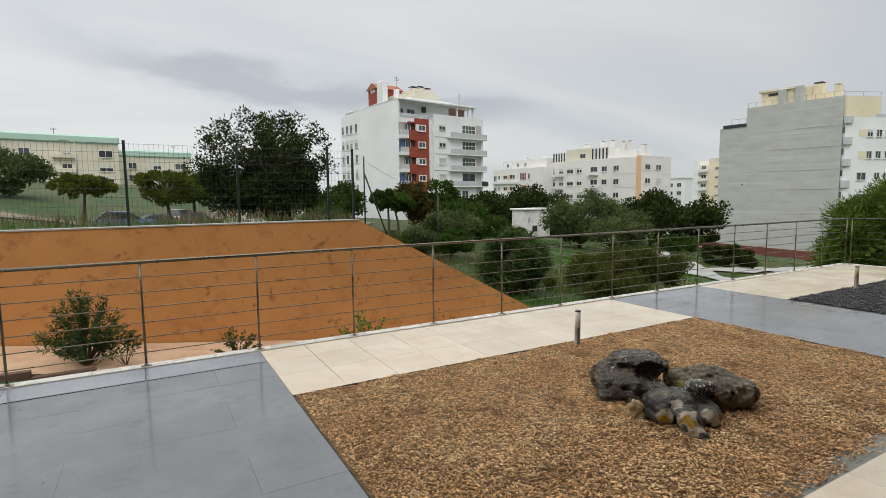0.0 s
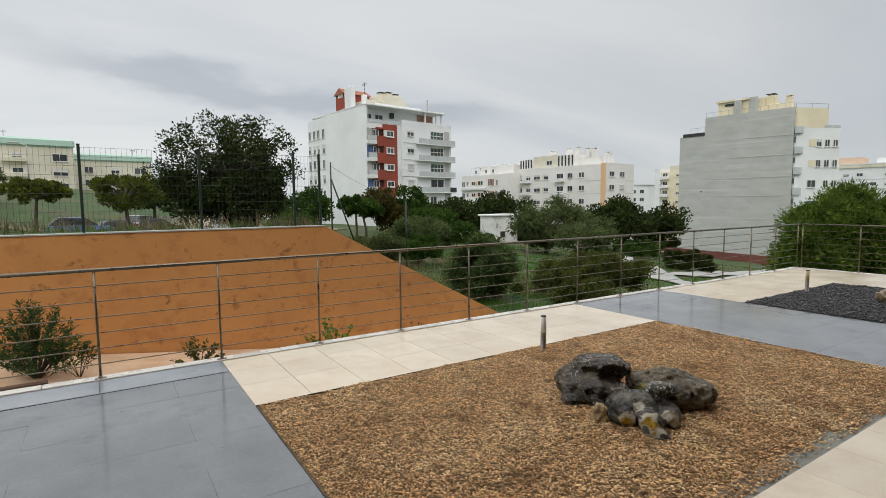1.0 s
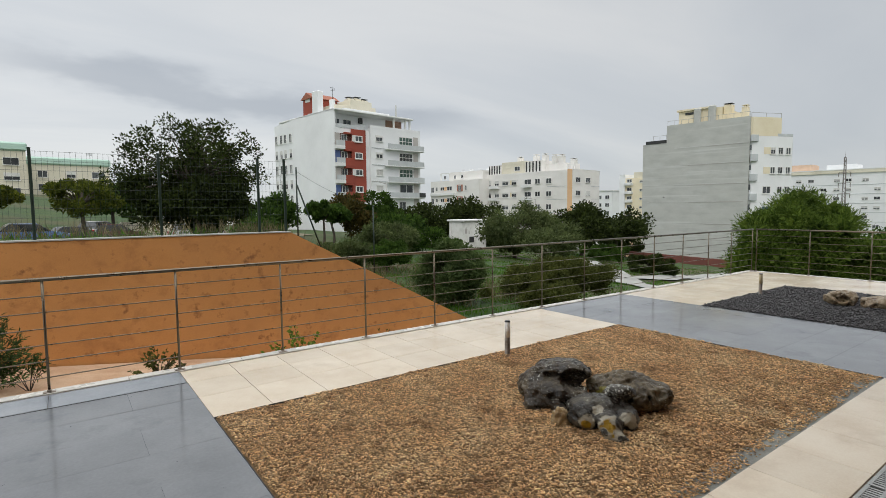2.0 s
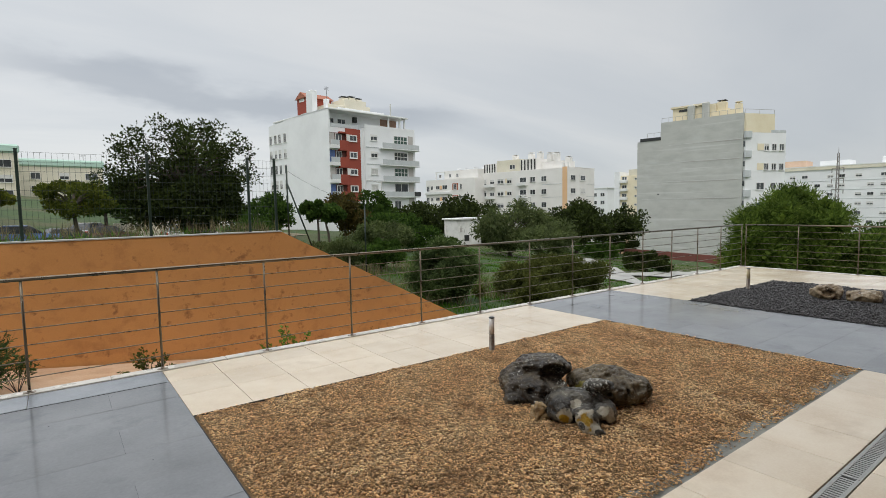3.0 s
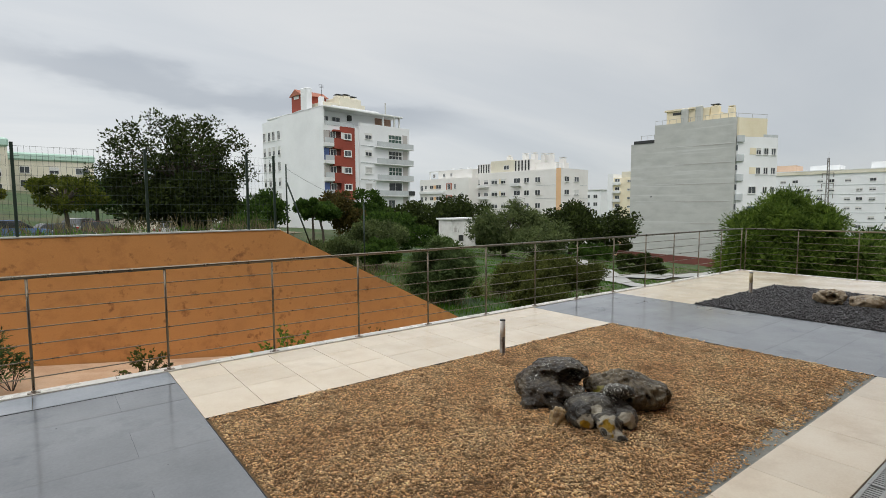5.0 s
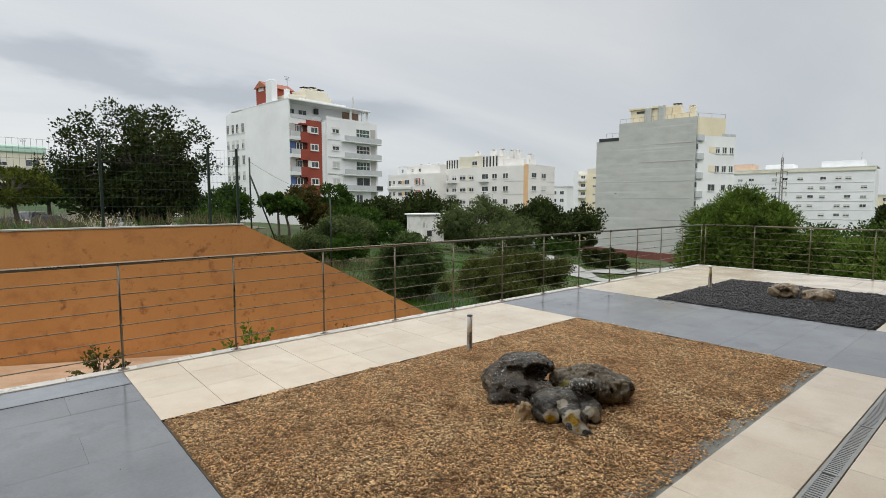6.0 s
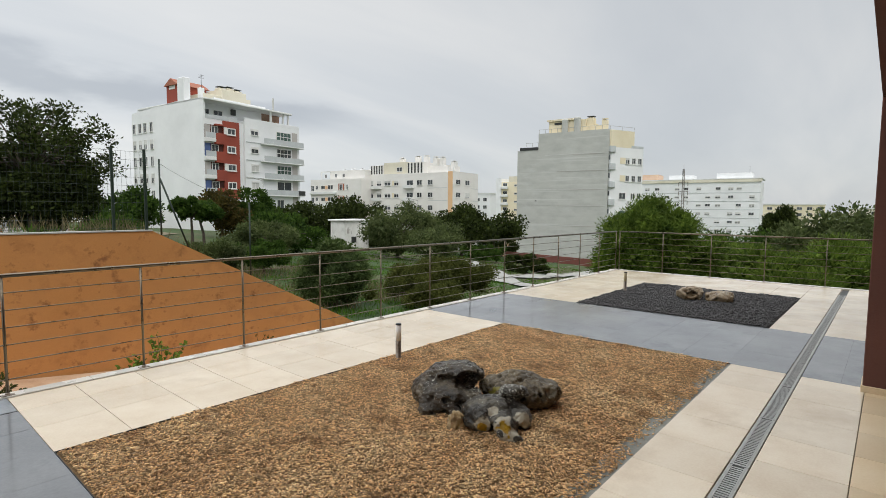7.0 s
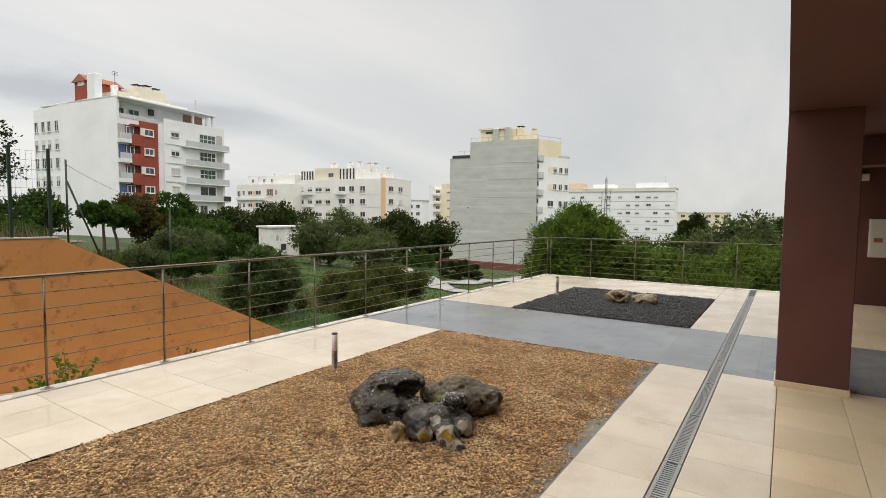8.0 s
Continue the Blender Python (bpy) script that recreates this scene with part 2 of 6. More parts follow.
GROUND = surface("grass_ground", [(0.020, 0.044, 0.008), (0.030, 0.066, 0.011), (0.048, 0.082, 0.016)], 0.5, (0.85, 0.95), 0.6, 14, depth=0.05,
                 second=[((0.082, 0.072, 0.034), 0.09, 0.50, 0.62), ((0.06, 0.085, 0.02), 0.5, 0.5, 0.7)])
SOIL = surface("pale_orange_soil", [(0.44, 0.27, 0.16), (0.54, 0.36, 0.23), (0.62, 0.44, 0.30)], 1.5, (0.85, 0.95), 0.5, 30, depth=0.02)
ASPHALT = surface("asphalt", [(0.05, 0.05, 0.05), (0.075, 0.075, 0.075)], 0.6, (0.5, 0.8), 0.3, 40)
CONCRETE = surface("pale_concrete", [(0.30, 0.30, 0.28), (0.42, 0.42, 0.40)], 1.1, (0.6, 0.8), 0.2, 30)
BARK = surface("bark", [(0.045, 0.035, 0.028), (0.10, 0.08, 0.06)], 9, (0.85, 0.95), 0.7, 30, stretch=(1, 1, 0.3), depth=0.03)


# ---- mesh helpers ----
def part(name, bm, material, parent=None, label="", smooth=False):
    """Links a bmesh as one mesh object, under a thing where one is given."""
    me = bpy.data.meshes.new(name)
    bm.normal_update()
    bm.to_mesh(me)
    bm.free()
    for p in me.polygons:
        p.use_smooth = smooth
    me.materials.append(material)
    ob = new(name, me)
    ob.parent = parent
    return tagged(ob, label) if label else ob


def raw(name, verts, faces, material, parent=None, label="", smooth=False):
    me = bpy.data.meshes.new(name)
    me.from_pydata(verts, [], faces)
    me.polygons.foreach_set("use_smooth", [smooth] * len(me.polygons))
    me.materials.append(material)
    ob = new(name, me)
    ob.parent = parent
    return tagged(ob, label) if label else ob


def thing(name, label, category, group="", kind="", at=(0, 0, 0), turn_z=0.0):
    ob = new(name)
    ob.empty_display_size = 0.1
    ob.matrix_basis = pose(*at, 0, 0, turn_z)
    return tagged(ob, label, category, group, kind)


def box(bm, x0, x1, y0, y1, z0, z1, bevel=0.0, seg=1):
    vs = [bm.verts.new(c) for c in ((x0, y0, z0), (x1, y0, z0), (x1, y1, z0), (x0, y1, z0), (x0, y0, z1), (x1, y0, z1), (x1, y1, z1), (x0, y1, z1))]
    fs = [bm.faces.new([vs[i] for i in f]) for f in ((3, 2, 1, 0), (4, 5, 6, 7), (0, 1, 5, 4), (1, 2, 6, 5), (2, 3, 7, 6), (3, 0, 4, 7))]
    if bevel:
        es = list({e for f in fs for e in f.edges})
        bmesh.ops.bevel(bm, geom=es, offset=bevel, segments=seg, affect="EDGES", profile=0.5)
    return bm


def boxes(*list_of, bevel=0.0):
    bm = bmesh.new()
    for b in list_of:
        box(bm, *b, bevel=bevel)
    return bm


def rod(bm, p, q, r0, r1=None, seg=8, caps=True):
    p, q = Vector(p), Vector(q)
    r1 = r0 if r1 is None else r1
    turn_q = (q - p).to_track_quat("Z", "Y")
    rings = []
    for c, r in ((p, r0), (q, r1)):
        rings.append([bm.verts.new(c + turn_q @ Vector((r * math.cos(2 * math.pi * i / seg), r * math.sin(2 * math.pi * i / seg), 0))) for i in range(seg)])
    for i in range(seg):
        j = (i + 1) % seg
        bm.faces.new((rings[0][i], rings[0][j], rings[1][j], rings[1][i]))
    if caps:
        bm.faces.new(rings[0][::-1]), bm.faces.new(rings[1])
    return bm


def lathe(bm, profile, seg=16, centre=(0, 0, 0)):
    cx0, cy0, cz0 = centre
    rings = [[bm.verts.new((cx0 + r * math.cos(2 * math.pi * i / seg), cy0 + r * math.sin(2 * math.pi * i / seg), cz0 + z)) for i in range(seg)] for r, z in profile]
    for a, b in zip(rings, rings[1:]):
        for i in range(seg):
            j = (i + 1) % seg
            bm.faces.new((a[i], a[j], b[j], b[i]))
    bm.faces.new(rings[0][::-1]), bm.faces.new(rings[-1])
    return bm

# ---- terrace plan (metres): gravel bed 0..5.29, grey strip to 7.53, slate bed to 10.84, end rail at 12.88 ----
RAIL_Y, RAIL_X, BED_Y = 1.505, 12.88, -2.915
G_X, S_X0, S_X1 = 5.29, 7.53, 10.845
EDGE_Y = 1.465        # inner edge of the coping
DRAIN = (-3.537, -3.42)
PORCH_Y = -4.03

slab = tagged(part("terrace_floor", boxes((-9, 12.98, -9, 1.60, -0.45, -0.022)), GROUT), "paved roof terrace floor slab, wet after rain", "floor", kind="structure")

# coping along the open edges
bm = bmesh.new()
x = -9.0
while x < 12.93:
    x1 = min(x + 1.07, 12.97)
    box(bm, x + 0.002, x1 - 0.002, EDGE_Y + 0.004, 1.60, -0.02, 0.012, 0.004)
    x = x1
y = 1.462
while y > -5.2:
    box(bm, 12.84, 12.97, y - 1.066, y - 0.002, -0.02, 0.012, 0.004)
    y -= 1.07
edge = tagged(part("terrace_coping", bm, COPING), "pale grey stone coping along the terrace edge", "coping", kind="structure")


# ---- long railing ----
def railing(name, label, p, q, n, corner=False):
    p, q = Vector(p), Vector(q)
    top = thing(name, label, "railing", group="terrace railings")
    step = (q - p) / n
    along = step.normalized()
    part("top_rail", rod(bmesh.new(), p + Vector((0, 0, 1.042)) - along * 0.02, q + Vector((0, 0, 1.042)) + along * 0.02, 0.0175, seg=12), STEEL, top, "round brushed steel handrail", True)
    for k in range(6):
        z = 0.15 + 0.149 * k
        part("rod", rod(bmesh.new(), p + Vector((0, 0, z)), q + Vector((0, 0, z)), 0.0055, seg=6), STEEL, top, smooth=True)
    bm = rod(bmesh.new(), (0, 0, 0.012), (0, 0, 1.03), 0.0112, seg=10)
    first = part("post", bm, STEEL, top, smooth=True)
    bm = bmesh.new()
    box(bm, -0.048, 0.048, -0.022, 0.022, 0.012, 0.020, 0.002)
    lathe(bm, [(0.019, 0.021), (0.019, 0.034), (0.0125, 0.038)], 12)
    plate = part("base_plate", bm, RUSTY, first, "flat steel base plate with a collar")
    first.location = p
    for i in range(1, n + 1):
        o = new("post", first.data)
        o.parent, o.location = top, p + step * i
        c = new("base_plate", plate.data)
        c.parent = o
        tagged(c, "flat steel base plate with a collar")
    return top


railing("railing", "brushed steel terrace railing with six thin horizontal rods", (-6.424, RAIL_Y, 0), (RAIL_X, RAIL_Y, 0), 18)
railing("railing", "brushed steel railing closing the far end of the terrace", (RAIL_X, RAIL_Y - 0.10, 0), (RAIL_X, RAIL_Y - 0.10 - 5 * 1.13, 0), 5)

# ---- porch: column, ceiling, walls ----
col = thing("column", "maroon rendered square column with beige tile skirting", "column")
part("shaft", boxes((5.132, 5.482, -4.58, -4.012, -0.02, 2.63), bevel=0.006), MAROON, col)
part("skirting", boxes((5.12, 5.494, -4.592, -4.0, -0.02, 0.06), bevel=0.004), BEIGE_DRY, col, "beige tile skirting")
tagged(part("ceiling", boxes((-9, 12.13, -7.45, -4.012, 2.63, 2.93)), MAROON), "maroon porch soffit", "ceiling", kind="structure")
tagged(part("wall_east", boxes((11.88, 12.13, -7.45, -4.90, -0.02, 2.63)), MAROON), "maroon rendered porch wall", "wall", kind="structure")
# out of view; presumed height, raised so that the railing reflects darker
tagged(part("wall_south", boxes((-9, 12.13, -7.70, -7.45, -0.02, 11.5)), MAROON), "unseen maroon rendered building wall behind the porch", "wall", kind="structure")
tagged(part("wall_above", boxes((-9, 12.13, -7.45, -4.03, 2.93, 11.5)), MAROON), "unseen maroon rendered upper storey of presumed height", "wall", kind="structure")

# ---- orange retaining wall, its top falling with the garden slope ----
W_Y0, W_Y1 = 9.90, 10.15


def wall_top(x):
    return 1.01 if x < 4.27 else max(-4.5, 1.01 - (x - 4.27) * 0.5185)


prof = [(-30, -4.0), (16, -5.3), (14, wall_top(14)), (4.27, 1.01), (-30, 1.01)]
bm = bmesh.new()
f0 = [bm.verts.new((x, W_Y0, z)) for x, z in prof]
f1 = [bm.verts.new((x, W_Y1, z)) for x, z in prof]
bm.faces.new(f0), bm.faces.new(f1[::-1])
for i in range(5):
    j = (i + 1) % 5
    bm.faces.new((f0[j], f0[i], f1[i], f1[j]))
bmesh.ops.subdivide_edges(bm, edges=bm.edges[:], cuts=1)
bmesh.ops.triangulate(bm, faces=bm.faces[:])
tagged(part("retaining_wall", bm, ORANGE), "orange rendered retaining wall with a sloping end, stained by damp", "wall", kind="structure")
tagged(part("wall_coping", boxes((-30, 4.27, 9.88, 10.18, 1.01, 1.045), bevel=0.005), CONCRETE), "pale concrete coping on the retaining wall", "coping", kind="structure")


# ---- ground: falls towards +x, held up behind the retaining wall ----
def smooth(a, b, v):
    t = np.clip((v - a) / (b - a), 0, 1)
    return t * t * (3 - 2 * t)


def ground_z(x, y):
    x, y = np.asarray(x, float), np.asarray(y, float)
    d = np.hypot(x, y)
    plane = np.clip(-0.094 * x + 0.055 * (y - 35), -10.5, 5.0)
    z = plane + (-7.0 - plane) * smooth(150, 320, d)
    garden = np.clip(-1.97 - 0.125 * x, -3.3, -0.9)
    w = (1 - smooth(9.96, 10.02, y)) * (1 - smooth(8, 18, x)) * smooth(-60, -20, x)
    z = z * (1 - w) + garden * w
    top = np.where(x < 4.27, 0.95, 0.95 - (x - 4.27) * 0.5185)
    w2 = smooth(9.98, 10.06, y) * (1 - smooth(12, 36, y)) * smooth(-80, -40, x) * (1 - smooth(9, 15, x))
    z = z * (1 - w2) + np.maximum(top, z) * w2
    z = z - 1.65 * np.exp(-(((x - 1) / 9) ** 2 + ((y - 43) / 7.5) ** 2))
    bumps = 0.10 * np.sin(x * 0.31 + 1.3) * np.cos(y * 0.27) + 0.05 * np.sin(x * 0.9 + y * 0.7)
    return z + bumps * smooth(12, 20, d) * (1 - w) * (1 - w2 * (1 - smooth(11, 16, y)))


def axis(*spans):
    out = []
    for a, b, s in spans:
        out += list(np.arange(a, b, s))
    return np.array(sorted(set(np.round(out, 3))))


gx = axis((-2500, -400, 300), (-400, -100, 25), (-100, -30, 5), (-30, 40, 0.75), (40, 130, 3), (130, 400, 20), (400, 2600, 300))
gy = axis((-2500, -400, 300), (-400, -60, 25), (-60, -4, 4), (-4, 9.9, 0.7), (9.92, 10.12, 0.05), (10.12, 30, 0.7), (30, 130, 3), (130, 400, 20), (400, 2600, 300))
X, Y = np.meshgrid(gx, gy, indexing="ij")
Z = ground_z(X, Y)
n0, n1 = X.shape
vid = np.arange(n0 * n1).reshape(n0, n1)
quads = np.stack([vid[:-1, :-1], vid[1:, :-1], vid[1:, 1:], vid[:-1, 1:]], -1).reshape(-1, 4)
tagged(raw("ground", np.stack([X, Y, Z], -1).reshape(-1, 3).tolist(), quads.tolist(), GROUND, smooth=True), "grassy sloping ground with bare patches", "ground", kind="structure")

# ---- gravel and slate beds ----
GRAVEL_BASE = surface("gravel_bed", [(0.17, 0.10, 0.045), (0.25, 0.155, 0.072), (0.33, 0.215, 0.105)], 18, (0.8, 0.95), 0.8, 70, depth=0.02)
PEBBLE = surface("tan_pebble", [(0.60, 0.345, 0.152), (0.77, 0.50, 0.247), (0.88, 0.65, 0.37)], 1.6, (0.45, 0.8), 0.15, 160, island=0.6, depth=0.004, second=[((0.44, 0.245, 0.105), 3.1, 0.52, 0.66), ((0.82, 0.61, 0.33), 2.1, 0.58, 0.76), ((0.84, 0.74, 0.56), 55, 0.68, 0.72), ((0.40, 0.228, 0.105), 24, 0.53, 0.66)])
SLATE_BASE = surface("slate_bed_base", [(0.028, 0.026, 0.026), (0.045, 0.042, 0.041)], 18, (0.7, 0.9), 0.8, 70, depth=0.02)
CHIP = surface("slate_chip", [(0.050, 0.047, 0.047), (0.092, 0.087, 0.087), (0.15, 0.143, 0.142)], 20, (0.5, 0.8), 0.2, 120, island=0.35, depth=0.004)
WORN = surface("worn_concrete_strip", [(0.17, 0.17, 0.15), (0.26, 0.26, 0.23), (0.33, 0.33, 0.29)], 4, (0.6, 0.85), 0.4, 60, depth=0.006)

tagged(part("gravel_bed", boxes((0.01, G_X - 0.01, BED_Y + 0.01, -0.01, -0.021, -0.012)), GRAVEL_BASE), "bed of tan gravel set in the terrace", "gravel bed", kind="structure")
tagged(part("slate_bed", boxes((S_X0 + 0.01, S_X1 - 0.01, BED_Y + 0.01, -0.01, -0.021, -0.010)), SLATE_BASE), "bed of dark slate chips set in the terrace", "slate bed", kind="structure")
tagged(part("bed_margin", boxes((0.03, G_X - 0.01, BED_Y + 0.001, BED_Y + 0.15, -0.0195, -0.0065)), WORN), "bare worn concrete margin where the gravel has thinned", "margin", kind="structure")
bm = bmesh.new()
for x0, x1 in ((0.0, G_X), (S_X0, S_X1)):
    box(bm, x0, x1, -0.004, 0.0, -0.02, 0.002)
    box(bm, x0, x0 + 0.004, BED_Y + 0.008, -0.004, -0.02, 0.002), box(bm, x1 - 0.004, x1, BED_Y + 0.008, -0.004, -0.02, 0.002)
tagged(part("trim", bm, DARK), "thin dark metal edging round the beds", "trim", kind="structure")

ICO_V = []
PHI = (1 + 5 ** 0.5) / 2
for a in (-1, 1):
    for b in (-PHI, PHI):
        ICO_V += [(0, a, b), (a, b, 0), (b, 0, a)]
ICO_V = np.array(ICO_V) / math.hypot(1, PHI)
ibm = bmesh.new()
for v in ICO_V:
    ibm.verts.new(v)
bmesh.ops.convex_hull(ibm, input=ibm.verts[:])
ibm.verts.index_update()
ICO_V = np.array([v.co[:] for v in ibm.verts])
ICO_F = np.array([[v.index for v in f.verts] for f in ibm.faces if len(f.verts) == 3])
ibm.free()


OCT_V = np.array([(1, 0, 0), (-1, 0, 0), (0, 1, 0), (0, -1, 0), (0, 0, 1), (0, 0, -1)], float)
OCT_F = np.array([(0, 2, 4), (2, 1, 4), (1, 3, 4), (3, 0, 4), (2, 0, 5), (1, 2, 5), (3, 1, 5), (0, 3, 5)])


def scatter(name, label, pts, sizes, flat, material, rng, V0=ICO_V, F0=ICO_F, longest=1.5):
    """Many small stones joined into one mesh: squashed, turned and chipped solids."""
    n = len(pts)
    sc = np.stack([sizes * rng.uniform(0.75, longest, n), sizes * rng.uniform(0.5, 1.0, n), sizes * flat * rng.uniform(0.7, 1.2, n)], -1)
    v = V0[None] * sc[:, None] * rng.uniform(0.7, 1.25, (n, len(V0), 1))
    tilt = rng.normal(0, 0.6, n)
    c, s = np.cos(tilt)[:, None], np.sin(tilt)[:, None]
    v = np.stack([v[..., 0], v[..., 1] * c - v[..., 2] * s, v[..., 1] * s + v[..., 2] * c], -1)
    a = rng.uniform(0, 6.283, n)
    c, s = np.cos(a)[:, None], np.sin(a)[:, None]
    v = np.stack([v[..., 0] * c - v[..., 1] * s, v[..., 0] * s + v[..., 1] * c, v[..., 2]], -1) + pts[:, None]
    f = (F0[None] + (np.arange(n) * len(V0))[:, None, None]).reshape(-1, 3)
    me = bpy.data.meshes.new(name)
    me.vertices.add(n * len(V0))
    me.vertices.foreach_set("co", v.astype(np.float32).ravel())
    me.loops.add(len(f) * 3)
    me.loops.foreach_set("vertex_index", f.astype(np.int32).ravel())
    me.polygons.add(len(f))
    me.polygons.foreach_set("loop_start", np.arange(0, len(f) * 3, 3, dtype=np.int32))
    me.update(calc_edges=True)
    me.materials.append(material)
    return tagged(new(name, me), label, "gravel", kind="stuff")


def bed_points(x0, x1, y0, y1, step, rng, lo, hi):
    xs, ys = np.meshgrid(np.arange(x0, x1, step), np.arange(y0, y1, step), indexing="ij")
    p = np.stack([xs.ravel(), ys.ravel(), np.zeros(xs.size)], -1)
    p[:, :2] += rng.uniform(-step * 0.6, step * 0.6, (len(p), 2))
    # shallow waves left by a rake and by feet
    wave = 0.5 + 0.5 * np.sin(p[:, 0] * 9 + 2 * np.sin(p[:, 1] * 3.1)) * np.sin(p[:, 1] * 7 + 1.7 * np.sin(p[:, 0] * 2.3))
    p[:, 2] = rng.uniform(lo, hi, len(p)) + 0.014 * wave + 0.008 * np.sin(p[:, 0] * 41 + 3 * np.sin(p[:, 1] * 13)) * np.sin(p[:, 1] * 37 + 2 * np.sin(p[:, 0] * 17))
    keep = (p[:, 0] > x0 + 0.005) & (p[:, 0] < x1 - 0.005) & (p[:, 1] > y0 + 0.005) & (p[:, 1] < y1 - 0.005)
    return p[keep]


rng = np.random.default_rng(3)
p = bed_points(0.016, G_X - 0.016, BED_Y + 0.012, -0.016, 0.0118, rng, -0.010, 0.006)
edge_d = p[:, 1] - BED_Y - 0.015 + 0.05 * np.sin(p[:, 0] * 3.7) + 0.04 * np.sin(p[:, 0] * 11 + 1) + 0.03 * np.sin(p[:, 0] * 23)
thin = rng.uniform(0, 1, len(p)) < np.clip(0.15 + edge_d / 0.12, 0.16, 1.0)
p = p[thin]
scatter("gravel", "loose tan and brown gravel, raked unevenly", p, rng.uniform(0.0053, 0.0114, len(p)), 0.5, PEBBLE, rng, OCT_V, OCT_F, 2.3)
p = bed_points(S_X0 + 0.012, S_X1 - 0.012, BED_Y + 0.012, -0.012, 0.022, rng, -0.010, 0.010)
scatter("slate_chips", "loose dark grey slate chips", p, rng.uniform(0.012, 0.026, len(p)), 0.4, CHIP, rng, OCT_V, OCT_F)


# ---- boulders ----
def rock_material(name, stops, lichen, patches):
    m = surface(name, stops, 6.0, (0.20, 0.46), 0.8, 46, spec=0.36, depth=0.013, second=patches)
    nt = m.node_tree
    b = nt.nodes["Principled BSDF"]
    src = b.inputs["Base Color"].links[0].from_socket
    geo = nt.nodes.new("ShaderNodeNewGeometry")
    vor = nt.nodes.new("ShaderNodeTexVoronoi")
    vor.inputs["Scale"].default_value, vor.inputs["Randomness"].default_value = 46, 1.0
    wob = nt.nodes.new("ShaderNodeTexNoise")
    wob.inputs["Scale"].default_value, wob.inputs["Detail"].default_value = 5.0, 4.0
    rag = nt.nodes.new("ShaderNodeTexNoise")
    rag.inputs["Scale"].default_value, rag.inputs["Detail"].default_value = 60.0, 3.0
    shift = nt.nodes.new("ShaderNodeVectorMath")
    shift.operation = "MULTIPLY_ADD"
    shift.inputs[1].default_value = (0.03, 0.03, 0.03)
    nt.links.new(geo.outputs["Position"], rag.inputs["Vector"]), nt.links.new(rag.outputs["Color"], shift.inputs[0]), nt.links.new(geo.outputs["Position"], shift.inputs[2])
    nt.links.new(shift.outputs[0], vor.inputs["Vector"]), nt.links.new(geo.outputs["Position"], wob.inputs["Vector"])
    lim = nt.nodes.new("ShaderNodeMapRange")
    nt.links.new(wob.outputs[0], lim.inputs[0])
    for i, v in enumerate((0.36, 0.62, 0.0, lichen)):
        lim.inputs[i + 1].default_value = v
    less = nt.nodes.new("ShaderNodeMath")
    less.operation = "LESS_THAN"
    nt.links.new(vor.outputs["Distance"], less.inputs[0]), nt.links.new(lim.outputs[0], less.inputs[1])
    mx = nt.nodes.new("ShaderNodeMix")
    mx.data_type = "RGBA"
    nt.links.new(less.outputs[0], mx.inputs[0]), nt.links.new(src, mx.inputs[6])
    mx.inputs[7].default_value = (0.46, 0.45, 0.39, 1)
    # ridges paler as rubbed and lit, pits darkened as shade, both in the colour
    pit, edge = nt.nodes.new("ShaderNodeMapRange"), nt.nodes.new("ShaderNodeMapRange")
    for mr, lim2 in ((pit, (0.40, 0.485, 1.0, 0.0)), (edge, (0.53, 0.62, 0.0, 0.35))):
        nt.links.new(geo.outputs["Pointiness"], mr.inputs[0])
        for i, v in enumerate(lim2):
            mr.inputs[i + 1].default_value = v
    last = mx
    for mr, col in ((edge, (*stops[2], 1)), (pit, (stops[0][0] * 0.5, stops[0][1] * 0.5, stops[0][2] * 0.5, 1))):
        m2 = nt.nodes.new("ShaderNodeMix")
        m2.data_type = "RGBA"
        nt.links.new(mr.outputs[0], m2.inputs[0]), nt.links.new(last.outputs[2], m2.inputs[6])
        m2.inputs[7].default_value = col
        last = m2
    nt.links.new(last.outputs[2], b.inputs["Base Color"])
    return m


ROCK_DARK = rock_material("dark_lichened_limestone", [(0.009, 0.006, 0.004), (0.045, 0.034, 0.022), (0.18, 0.145, 0.095)], 0.30, [((0.11, 0.10, 0.08), 3.0, 0.60, 0.75), ((0.07, 0.035, 0.022), 4.5, 0.63, 0.72)])
ROCK_GREY = rock_material("brownish_limestone", [(0.024, 0.016, 0.008), (0.100, 0.074, 0.040), (0.26, 0.205, 0.125)], 0.22, [((0.17, 0.155, 0.125), 4.0, 0.56, 0.70), ((0.05, 0.035, 0.018), 6.0, 0.58, 0.68)])
ROCK_SPOT = rock_material("spotted_limestone", [(0.016, 0.013, 0.010), (0.048, 0.041, 0.031), (0.17, 0.15, 0.11)], 0.36, [((0.14, 0.13, 0.11), 5.0, 0.62, 0.70)])
ROCK_TAN = rock_material("tan_limestone", [(0.13, 0.09, 0.05), (0.30, 0.22, 0.13), (0.44, 0.37, 0.27)], 0.25, [((0.10, 0.06, 0.03), 5.0, 0.58, 0.66)])


